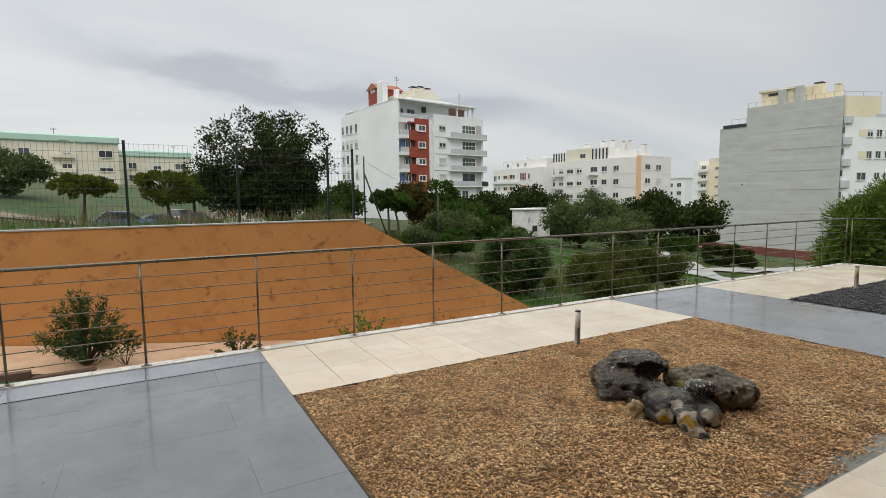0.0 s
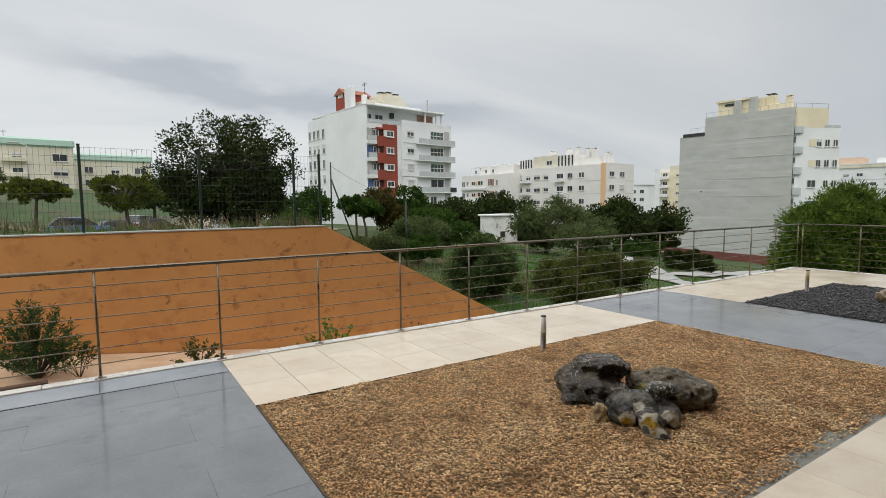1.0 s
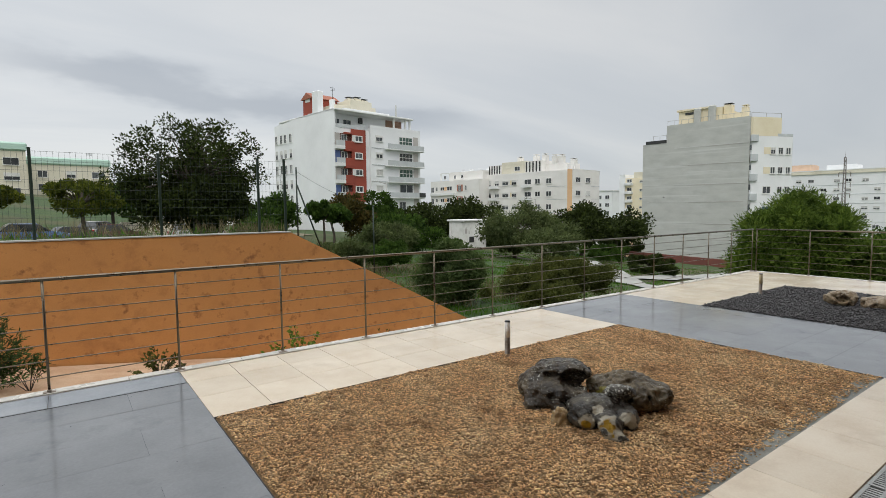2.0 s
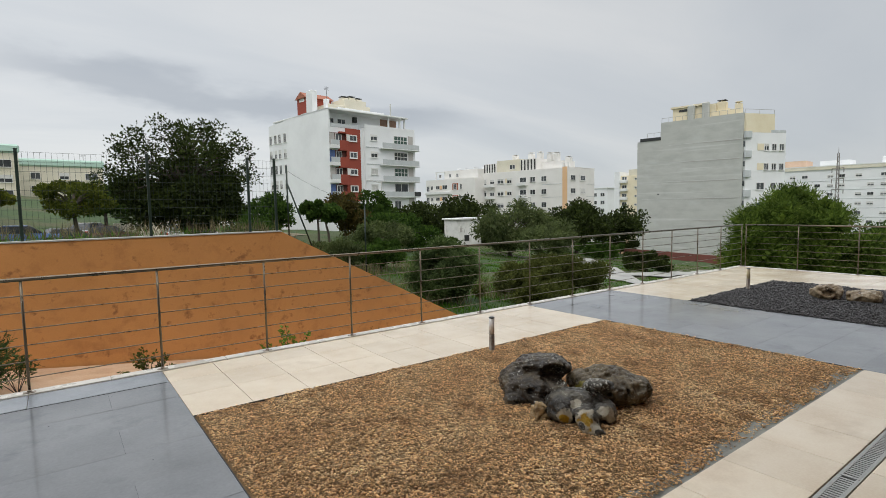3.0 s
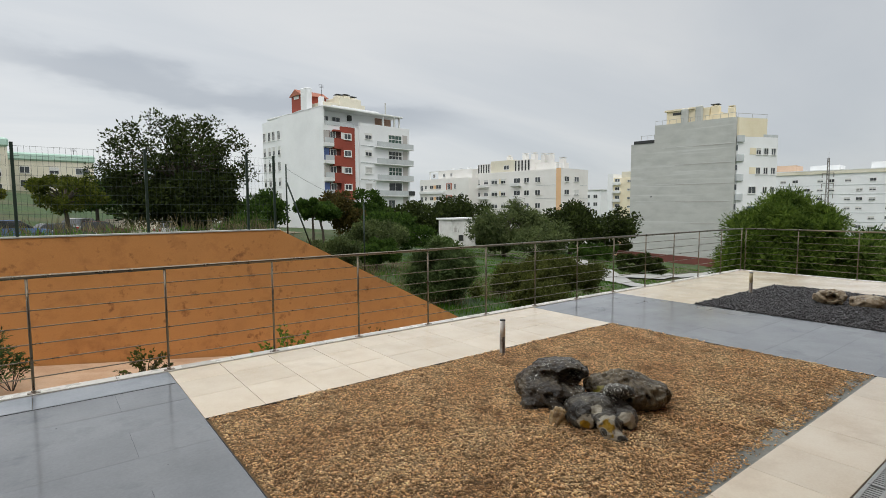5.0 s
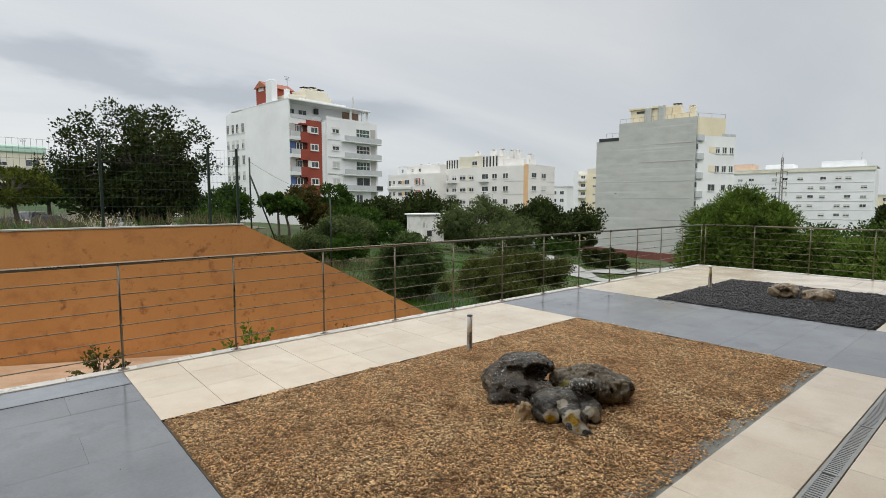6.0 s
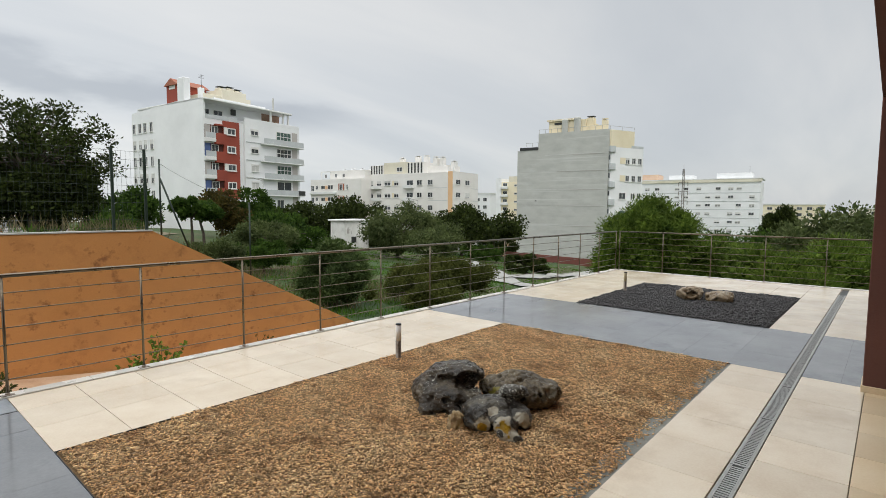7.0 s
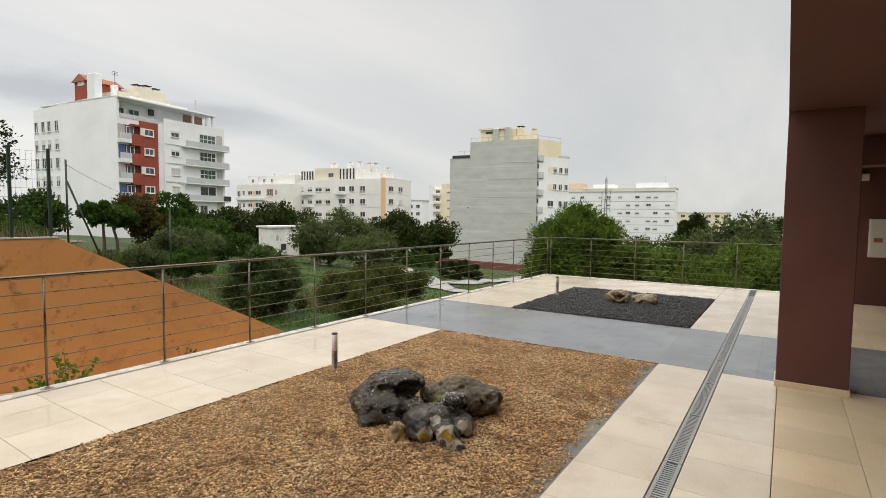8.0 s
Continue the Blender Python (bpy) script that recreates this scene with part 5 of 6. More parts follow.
def antenna(parent, x, y, z, h):
    bm = rod(bmesh.new(), (x, y, z), (x, y, z + h), 0.05, 0.03, 6)
    for k in range(3):
        rod(bm, (x - 0.5, y, z + h * (0.72 + 0.1 * k)), (x + 0.5, y, z + h * (0.72 + 0.1 * k)), 0.025, seg=5)
    part("antenna", bm, DARK, parent, "thin roof antenna")


def chimney(parent, x, y, z, w, h, mat, cap=DARK):
    c = part("chimney", boxes((x - w / 2, x + w / 2, y - w / 2, y + w / 2, z, z + h), bevel=0.03), mat, parent)
    part("chimney_cap", boxes((x - w * 0.5, x + w * 0.5, y - w * 0.5, y + w * 0.5, z + h + 0.2, z + h + 0.3)), cap, c)
    part("cap_leg", boxes((x - w * 0.35, x + w * 0.35, y - w * 0.1, y + w * 0.1, z + h, z + h + 0.18)), mat, c)


def plan(points, z0, z1):
    """Upright prism over a footprint given counter-clockwise."""
    bm = bmesh.new()
    lo, hi = [bm.verts.new((x, y, z0)) for x, y in points], [bm.verts.new((x, y, z1)) for x, y in points]
    bm.faces.new(lo[::-1]), bm.faces.new(hi)
    for i in range(len(points)):
        j = (i + 1) % len(points)
        bm.faces.new((lo[i], lo[j], hi[j], hi[i]))
    return bm


# -- white block with the red panel --
b = building("white eight-storey block of flats with a brick-red balcony panel", (38.3, 80.8), 8)
part("wall", boxes((0, 7.4, 0.0, 22, -5, 15.95)), WHITE_R, b)
part("wall", boxes((7.4, 19.5, -0.5, 22, -5, 16.4)), WHITE_R, b)
bm = bmesh.new()
gv = [bm.verts.new((x, y, z)) for x in (0, 0.35) for y, z in ((0, 15.95), (22, 15.95), (22, 18.45), (8, 19.25), (0, 19.15))]
bm.faces.new(gv[:5]), bm.faces.new(gv[5:][::-1])
for i in range(5):
    j = (i + 1) % 5
    bm.faces.new((gv[j], gv[i], gv[5 + i], gv[5 + j]))
bmesh.ops.recalc_face_normals(bm, faces=bm.faces[:])
part("wall", bm, WHITE_R, b, "white gable wall")
part("penthouse", boxes((0.35, 13.2, 2.4, 21, 15.95, 18.85)), WHITE_R, b)
part("roof_slab", boxes((0.0, 17.9, -0.5, 20, 18.86, 19.16), bevel=0.05), SLAB_W, b, "white overhanging roof slab")
part("parapet", boxes((7.4, 19.5, -0.52, -0.3, 16.4, 16.95)), WHITE_R, b)
part("roof_terrace", boxes((13.2, 17.4, 2.6, 4.0, 16.41, 18.85)), surface("terracotta_recess", [(0.26, 0.15, 0.10), (0.34, 0.21, 0.15)], 1, (0.7, 0.8), 0.05, 8), b, "shaded terracotta roof terrace")
for px_ in (13.2, 16.0, 17.2):
    part("roof_post", boxes((px_, px_ + 0.3, -0.1, 0.2, 16.41, 18.85)), SLAB_W, b)
part("air_unit", boxes((6.7, 7.5, 1.9, 2.39, 17.5, 18.5), bevel=0.05), DARK, b, "dark wall fan")
part("red_panel", boxes((3.45, 6.5, -0.25, -0.005, 3.0, 15.9)), RED_R, b, "brick-red rendered panel")
for k, zf in enumerate((3.85, 6.85, 9.85, 12.85)):
    part("loggia", boxes((0.12, 3.44, -0.012, -0.004, zf, zf + 2.15)), LOGGIA, b, "thin dark sheet coloured as the shaded loggia opening")
    part("balcony", boxes((0.0, 1.85, -0.62, -0.002, zf - 0.65, zf - 0.01), bevel=0.02), SLAB_W, b, "white balcony slab")
    part("balcony_front", boxes((0.04, 1.84, -0.60, -0.55, zf, zf + 0.85)), RAIL_GL, b, "pale balcony panel")
    part("red_parapet", boxes((1.86, 3.44, -0.62, -0.02, zf - 0.65, zf + 0.85), bevel=0.02), RED_R, b, "brick-red balcony parapet")
    part("lintel", boxes((1.86, 3.44, -0.62, -0.02, zf + 2.05, zf + 2.34), bevel=0.02), RED_R, b, "brick-red lintel")
    part("loggia_panel", boxes((0.13, 1.15, -0.06, -0.016, zf, zf + 2.1)), BLUE_R if k in (0, 2) else SHADE_R, b, "blue loggia panel" if k in (0, 2) else "grey loggia panel")
    window(b, "front", 1.95, zf + 1.1, 1.1, 1.6, off=0.014)
    window(b, "front", 4.9, zf + 1.38, 1.35, 0.85, off=0.25, frame=0.16)
    if k in (1, 3):
        part("shutter", boxes((3.5, 4.05, -0.30, -0.255, zf + 0.85, zf + 2.0)), FRAME_W, b, "white sliding shutter")
window(b, "front", 1.5, 17.2, 2.2, 1.3, off=-2.4 + 0.004, mullions=3), window(b, "front", 4.3, 17.2, 1.6, 1.3, off=-2.4 + 0.004)
part("terrace_rail", boxes((0.36, 6.5, -0.05, 0.0, 15.96, 16.65)), RAIL_GL, b, "pale terrace balustrade")
for k, zf in enumerate((0.9, 3.8, 6.75, 9.8, 12.9)):
    if k >= 1:
        window(b, "front", 9.35, zf + 1.62, 1.4, 0.62 if k > 2 else 0.9, off=0.5, blind=0.0 if k > 2 else 1.0)
        part("shutter_box", boxes((8.55, 10.15, -0.62, -0.505, zf + 2.03 if k > 2 else zf + 2.2, zf + 2.35)), FRAME_W, b, "white shutter box")
        part("floor_band", boxes((7.6, 12.2, -0.58, -0.502, zf - 0.05, zf + 0.05)), RAIL_GL, b, "thin floor band")
    w, h, sx, zc = ((3.2, 1.95, 15.8, zf + 1.45), (1.5, 1.7, 14.8, zf + 1.15), (1.8, 1.1, 16.6, zf + 1.4))[0 if k > 1 else 2 - (k + 1)]
    window(b, "front", sx, zc, w, h, off=0.5, pane=PANE_G if k in (2, 4) else PANE, mullions=3 if k > 1 else 1, frame=0.10)
    if k > 1:
        part("transom", boxes((14.2, 17.4, -0.62, -0.56, zc + 0.16, zc + 0.26)), FRAME_W, b, "white window transom")
    part("corner_pier", boxes((17.75, 19.0, -0.53, -0.502, zf + 0.01, zf + 2.7)), SHADE_R, b, "grey-brown corner pier")
    if k >= 1:
        part("balcony", boxes((10.6, 20.0, -1.35, -0.505, zf - 0.20, zf - 0.02), bevel=0.03), SLAB_W, b, "thin white balcony slab")
        part("balcony_front", boxes((10.8, 19.9, -1.33, -1.29, zf, zf + 0.95)), RAIL_GL, b, "pale balcony panel")
part("balcony_screen", boxes((18.5, 20.1, -1.42, -1.34, 3.85, 4.7)), DARK, b, "dark balcony screen")
for yy in (15.4, 17.5, 19.2, 21.2):
    for zf in (1.4, 4.4, 7.4, 10.4, 13.4):
        window(b, "side", yy, zf + 2.2, 0.9, 1.6, blind=0.45 if (yy + zf) % 2 > 1 else 0.0)
rb = part("roof_house", boxes((0.6, 5.9, 7.9, 11.3, 19.2, 22.3)), RED_R, b, "brick-red roof house")
bm = bmesh.new()
vs = [bm.verts.new(c) for c in ((0.3, 7.5, 22.2), (6.3, 7.5, 22.2), (6.3, 11.7, 22.2), (0.3, 11.7, 22.2), (0.3, 9.6, 23.4), (6.3, 9.6, 23.4))]
for f in ((0, 1, 5, 4), (2, 3, 4, 5), (0, 4, 3), (1, 2, 5), (3, 2, 1, 0)):
    bm.faces.new([vs[i] for i in f])
part("roof", bm, TILE_ROOF, rb, "clay-tiled gable roof")
part("gable_arch", boxes((0.55, 0.598, 8.7, 10.4, 21.6, 22.2)), SLAB_W, rb, "white arched gable trim")
part("chimney", boxes((0.1, 1.3, 5.3, 7.3, 18.9, 23.1), bevel=0.10), WHITE_R, b, "broad white chimney")
part("chimney", boxes((2.2, 3.0, 4.0, 4.8, 19.17, 21.6), bevel=0.05), WHITE_R, b, "small white chimney")
part("plant_room", boxes((6.0, 10.9, 3.6, 8.0, 19.17, 22.0), bevel=0.05), CREAM_R, b, "cream rooftop plant room")
part("low_roof_block", boxes((2.7, 5.99, 3.8, 8.0, 19.17, 20.75), bevel=0.05), CREAM_R, b)
part("low_roof_block", boxes((10.91, 12.0, 3.8, 7.0, 19.17, 21.1), bevel=0.05), CREAM_R, b)
part("roof_parapet", boxes((4.0, 14.6, 2.9, 3.4, 19.17, 20.15), bevel=0.03), WHITE_R, b, "low white roof parapet")
for xx, hh in ((6.7, 0.55), (8.3, 0.9), (9.9, 0.6)):
    chimney(b, xx, 5.0, 22.0, 1.3, hh * 0.6, CREAM_R, DARK)
antenna(b, 2.7, 4.4, 21.6, 2.3)
part("mast", rod(bmesh.new(), (17.2, 4.0, 18.9), (17.2, 4.0, 22.4), 0.16, 0.14, 6), CEMENT, b, "grey roof mast")

# -- grey cement gable block; its window front turns away from the gable at a blunt corner --
b = building("seven-storey block with a blank grey cement gable and white window front", (89.8, 35.05), 8)
FRONT = pose(0, 0, 0, 0, 0, -30)


def on_front(ob):
    ob.matrix_basis = FRONT @ ob.matrix_basis
    return ob


part("wall", plan([(0.5, -0.28), (7.53, -4.35), (15, 6), (15, 17.6), (0.5, 17.6)], -9.5, 12.85), WHITE_R, b)
part("gable", boxes((0, 0.5, 0.0, 13.4, -9.5, 16.0)), CEMENT, b, "blank grey cement gable wall")
part("gable", boxes((0, 0.5, 13.4, 17.75, -9.5, 12.95)), CEMENT, b, "lower step of the cement gable")
part("gable_cap", boxes((-0.1, 0.6, 13.5, 17.2, 12.96, 13.5)), DARK, b, "black capping")
for i, (z, y0, y1) in enumerate(((-4.2, 1.0, 9.0), (-1.5, 0.2, 12.0), (2.3, 0.3, 16.8), (5.3, 0.2, 17.4), (8.75, 0.1, 17.4), (11.8, 0.1, 12.0))):
    part("floor_band", boxes((-0.02, -0.002, y0, y1, z, z + 0.08 + 0.04 * (i % 2)), bevel=0.01), surface("pale_floor_band", [(0.50, 0.51, 0.49), (0.58, 0.59, 0.57)], 0.8, (0.75, 0.9), 0.1, 6) if i == 0 else bpy.data.materials["pale_floor_band"], b, "pale concrete floor band")
    # shade below the band, put on as a raised grey strip
    part("floor_groove", boxes((-0.03, -0.002, y0 + 0.4, y0 + (y1 - y0) * 0.55, z - 0.09, z - 0.01)), SHADE_R, b, "raised grey strip coloured as the shade under the floor band")
for y0, z in ((13.6, 3.1), (15.9, -0.6), (17.0, 0.2)):
    part("weep_hole", boxes((-0.012, -0.002, y0, y0 + 0.3, z, z + 0.2)), DARK, b, "small dark weep hole")
part("penthouse", plan([(0.51, -0.29), (5.46, -3.15), (12, 6), (12, 12.6), (0.51, 12.6)], 12.86, 15.9), YELLOW_R, b, "pale yellow top storey")
part("roof_house", boxes((1.2, 9, 4.6, 11.8, 15.9, 18.3)), YELLOW_R, b, "pale yellow roof house")
part("roof_house_cap", boxes((0.9, 9.3, 6.0, 12.1, 18.3, 18.6)), YELLOW_R, b)
part("vent", boxes((1.13, 1.198, 9.3, 10.7, 17.6, 18.0)), DARK, b, "dark vent slot")
for yy, hh in ((8.5, 2.6), (6.1, 2.8)):
    part("chimney_stack", boxes((0.52, 1.12, yy - 0.6, yy + 0.6, 15.9, 15.9 + hh), bevel=0.18), CEMENT, b, "grey cement chimney stack")
chimney(b, 2.2, 3.9, 15.9, 1.3, 2.6, YELLOW_R, DARK), chimney(b, 1.6, 1.2, 15.9, 0.95, 1.9, YELLOW_R, YELLOW_R)
part("roof_step", boxes((1.2, 3.0, 1.6, 4.59, 15.9, 17.0), bevel=0.05), YELLOW_R, b)
for ya, yb, z in ((0.05, 13.35, 16.0), (13.45, 16.0, 13.6)):
    bm = boxes((0.06, 0.10, ya, yb, z + 0.72, z + 0.77))
    yy = ya
    while yy < yb:
        box(bm, 0.06, 0.10, yy, yy + 0.05, z, z + 0.719)
        yy += 1.2
    part("roof_rail", bm, GALV, b, "thin roof railing")
on_front(part("roof_rail", boxes((0.3, 6.3, 0.05, 0.09, 16.55, 16.6), (0.3, 0.35, 0.05, 0.09, 15.9, 16.549), (3.2, 3.25, 0.05, 0.09, 15.9, 16.549), (6.2, 6.25, 0.05, 0.09, 15.9, 16.549)), GALV, b, "thin roof railing"))
on_front(part("parapet", boxes((5.6, 8.69, 0.0, 0.2, 12.86, 13.3)), RAIL_GL, b, "pale roof parapet"))
for k, z in enumerate((-2.4, 0.85, 4.1, 7.3, 10.5)):
    for s_ in (4.7, 6.25, 7.8):
        if s_ == 4.7 and k < 3:
            on_front(window(b, "front", 3.6, z, 1.5, 1.05, off=0.002, pane=BLUE_R if k == 1 else PANE, mullions=1))
        else:
            on_front(window(b, "front", s_, z, 0.85, 1.0, off=0.002, blind=0.35 if k == 4 and s_ < 5 else 0.0, mullions=1))
    if k > 2:
        on_front(part("peach_patch", boxes((2.9, 4.2, -0.03, -0.002, z - 0.55, z + 0.55)), YELLOW_R, b, "peach rendered panel"))
    on_front(part("balcony", boxes((0.12, 1.5, -0.35, -0.002, z - 1.75, z - 0.6), bevel=0.05), RAIL_GL, b, "pale grey balcony box"))
    on_front(part("stair_window", boxes((0.06, 0.42, -0.02, -0.003, z + 0.02, z + 0.9)), PANE, b, "dark narrow stair window"))
on_front(part("balcony", boxes((0.12, 1.5, -0.35, -0.002, 11.9, 13.0), bevel=0.05), RAIL_GL, b, "pale grey balcony box"))
on_front(part("air_unit", boxes((4.9, 5.6, -0.4, -0.002, 2.6, 3.2), bevel=0.05), SLAB_W, b, "white air conditioning unit"))

# -- long white block with an orange stripe --
b = building("long white five-storey block of flats with an orange corner stripe", (89.5, 71.0), 8)
part("wall", boxes((0, 11.6, 0, 28.8, -10, 9.8)), WARM_W, b)
part("stripe", boxes((-0.06, -0.002, 0.05, 1.25, -10, 9.95)), PEACH_R, b, "orange corner stripe")
part("parapet", boxes((0.01, 11.62, -0.02, 0.2, 9.8, 9.95)), WARM_W, b)
for k, z in enumerate((-1.15, 1.75, 4.7, 7.6)):
    for s_ in (2.2, 6.4):
        window(b, "front", s_, z, 1.9, 1.0, blind=0.9 if (k == 2 and s_ > 5) else 0.0)
    for j, s_ in enumerate((6.1, 9.15, 11.9, 15.95, 18.65, 21.3, 23.85, 26.0)):
        window(b, "side", s_, z, 1.3 if j not in (2, 4) else 1.8, 1.05 if j != 6 else 1.3, blind=(0.0, 0.0, 0.0, 0.4, 0.35, 0.55, 0.8, 0.6)[j] if k % 2 else 0.3 * (j > 2))
    part("balcony", boxes((-0.9, 0, 10.7, 13.4, z - 1.35, z - 1.2), bevel=0.03), SLAB_W, b)
    part("balcony_front", boxes((-0.9, -0.84, 10.7, 13.4, z - 1.19, z - 0.65)), SLAB_W, b, "white balcony parapet")
    part("balcony", boxes((-0.9, 0, 20.4, 23.4, z - 1.35, z - 1.2), bevel=0.03), SLAB_W, b)
    part("balcony_front", boxes((-0.9, -0.84, 20.4, 23.4, z - 1.19, z - 0.65)), SLAB_W, b, "white balcony parapet")
    part("loggia", boxes((-0.02, -0.002, 27.1, 28.7, z - 1.0, z + 0.75)), LOGGIA if k % 2 else TILE_ROOF, b, "terracotta loggia")
    if k > 1:
        part("yellow_patch", boxes((-0.03, -0.002, 16.75, 17.2, z - 0.55, z + 0.55)), YELLOW_R, b, "yellow rendered patch")
    part("floor_band", boxes((-0.04, -0.002, 1.4, 6.6, z - 1.35, z - 1.27)), RAIL_GL, b, "grey floor line")
    part("floor_band", boxes((8.0, 11.6, -0.04, -0.002, z - 1.35, z - 1.27)), RAIL_GL, b, "grey floor line")
for y0, y1, zt in ((8.5, 13.0, 12.4), (20.4, 24.4, 12.05)):
    lo = part("attic", boxes((0.5, 8, y0, y1, 9.8, zt)), WARM_W, b, "white attic with dark vertical slots")
    for i in range(5):
        ys = y0 + 0.25 + i * (y1 - y0 - 0.75) / 4.0
        part("slot", boxes((0.46, 0.498, ys, ys + 0.38, 9.9, zt - 0.1)), DARK, lo, "dark vertical slot")
part("attic", boxes((0.8, 8, 13.0, 20.4, 9.8, 12.6)), CREAM_R, b, "cream attic storey")
part("attic", boxes((2.5, 8, 3.0, 8.5, 9.8, 11.6)), WARM_W, b, "low white attic")
window(b, "side", 15.6, 10.9, 1.5, 0.9, off=-0.8 + 0.004)
for yy, zb, zt in ((16.3, 12.6, 13.6), (11.6, 12.4, 13.8), (9.1, 12.4, 13.8), (6.4, 11.6, 13.4), (4.6, 11.6, 13.3), (1.5, 9.8, 12.2)):
    chimney(b, 3.0, yy, zb, 1.15, zt - zb, WARM_W, WARM_W)
part("roof_frame", boxes((0.6, 0.75, 0.2, 0.35, 9.8, 10.9), (0.6, 0.75, 1.6, 1.75, 9.8, 10.9), (0.6, 0.75, 0.2, 1.75, 10.901, 11.0)), SLAB_W, b, "small white roof frame")

# -- white block further left behind the trees --
b = building("white five-storey block with terracotta balconies behind the trees", (81.5, 101.0), 8)
part("wall", boxes((0, 14, -7.0, 10.4, -10, 8.75)), WARM_W, b)
part("penthouse", boxes((2.0, 12, -6.4, 5.4, 8.75, 11.0)), WARM_W, b, "white top storey")
part("pergola", boxes((1.6, 2.2, 5.0, 8.4, 10.7, 10.95), (1.6, 1.9, 8.1, 8.4, 8.75, 10.699)), SLAB_W, b, "white roof pergola")
for k, z in enumerate((-2.2, 0.7, 3.7, 6.7)):
    part("loggia", boxes((-0.03, -0.002, -1.4, 0.6, z - 0.8, z + 0.9)), TILE_ROOF, b, "terracotta loggia")
    window(b, "side", -0.4, z, 0.9, 1.3, off=0.03)
    window(b, "side", 9.65, z - 0.2, 1.0, 1.3), window(b, "side", 8.1, z, 0.7, 0.9), window(b, "side", 5.9, z, 1.3, 0.8), window(b, "side", 3.3, z + 0.05, 1.7, 0.95), window(b, "side", -2.5, z, 0.6, 1.2)
    part("shutter", boxes((-0.10, -0.002, 4.3, 5.15, z - 0.45, z + 0.45)), PEACH_R, b, "tan shutter")
    part("floor_band", boxes((-0.5, -0.002, 1.2, 10.4, z - 1.75, z - 1.1), bevel=0.03), SLAB_W, b, "white balcony parapet")
for s_ in (0.6, 3.2, 6.9):
    window(b, "side", s_, 9.75, 0.7, 0.8, off=-2.0 + 0.004)
for yy in (-5, -2, 1, 4):
    chimney(b, 6, yy, 11.0, 0.9, 0.5, WHITE_R, WHITE_R)

# -- cream blocks with green roof bands --
for at, w, zt, n, lab in (((-55.5, 112.6), 50.6, 14.5, 8, "long cream block of flats with a pale green roof band"), ((-6.0, 132.0), 14.6, 13.1, 3, "cream block of flats with a pale green roof band, further back")):
    b = building(lab, at, 8 if n > 5 else 6)
    part("wall", boxes((0, w, 0, 14, -4, zt - 1.6)), CREAM_R, b)
    part("roof_band", boxes((-0.25, w + 0.25, -0.35, 14.2, zt - 1.6, zt), bevel=0.3), GREEN_R, b, "pale green roof band")
    for k in range(5):
        z = zt - 3.5 - 2.75 * k
        for i in range(n):
            s = w - 2.2 - i * (w / n)
            window(b, "front", s, z, 1.5 if i % 3 else 2.2, 1.25, blind=(0.0, 0.5, 0.0)[(i + k) % 3], mullions=1)
        if n > 5:
            part("balcony", boxes((w - 10.8, w - 7.2, -0.9, 0, z - 1.0, z - 0.2), bevel=0.05), CREAM_R, b, "cream balcony")
    antenna(b, w * 0.8, 4, zt, 1.6)

# -- low and distant blocks --
b = building("yellow tower block in the distance", (141.6, 85.5), 8)
part("wall", boxes((0, 7, 0, 7.4, -11, 10.2)), YELLOW_R, b)
part("stair_wing", boxes((-0.6, 6, 7.41, 9.1, -11, 11.4)), WHITE_R, b, "white wing with small balconies")
part("roof_house", boxes((0.5, 6, 1.5, 5, 10.2, 12.0)), CREAM_R, b)
for k in range(6):
    part("balcony", boxes((-1.0, 0.0, 5.0, 7.3, -5.0 + 2.6 * k, -4.2 + 2.6 * k), bevel=0.04), SLAB_W, b, "small white balcony")
    window(b, "side", 6.1, -3.6 + 2.6 * k, 1.4, 0.9)
    window(b, "side", 2.2, -3.9 + 2.6 * k, 1.2, 0.5)
b = building("low white block in the distance", (158.0, 110.0), 8)
part("wall", boxes((0, 10, 0, 14, -11, 7.2)), WHITE_R, b)
part("roof_slab", boxes((-0.3, 10.3, -0.3, 14.3, 7.2, 7.5)), SLAB_W, b)
for k in range(4):
    for s in (2.0, 5.0, 8.0, 11.0):
        window(b, "side", s, -3.4 + 2.8 * k, 1.5, 1.2)

b = building("long white block of flats beyond the pines", (205.0, 30.5), 6)
b.location.z = 1.3
part("wall", boxes((0, 16, 0, 44, -14, 10.2)), WHITE_R, b)
part("roof_band", boxes((-0.35, 0.6, -0.3, 44.3, 10.2, 11.2)), CREAM_R, b, "cream top band")
part("roof_slab", boxes((-0.4, 16, -0.4, 44.4, 11.2, 11.5)), SLAB_W, b)
part("roof_house", boxes((3, 12, 3, 14, 11.5, 13.6)), WHITE_R, b), part("roof_house", boxes((3, 12, 22, 30, 11.5, 13.2)), WHITE_R, b)
part("roof_house", boxes((3, 12, 34, 43, 11.5, 13.7)), surface("salmon_render", [(0.60, 0.42, 0.30), (0.68, 0.50, 0.37)], 0.5, (0.7, 0.85), 0.05, 6), b, "salmon roof house")
for k in range(7):
    z = 8.0 - 2.95 * k
    part("floor_band", boxes((-0.08, -0.002, 0.0, 44, z - 1.6, z - 1.45)), RAIL_GL, b, "grey floor line")
    for j, s in enumerate((2.5, 6.5, 9.0, 13.0, 16.2, 19.2, 23.5, 26.5, 30.0, 33.5, 37.0, 41.0)):
        if (j * 5 + k * 3) % 4:
            window(b, "side", s, z, 1.5, 0.85, blind=0.6 if (j + k) % 3 else 0.0)
antenna(b, 6, 26, 13.2, 2.5), antenna(b, 6, 4, 13.6, 2.5)
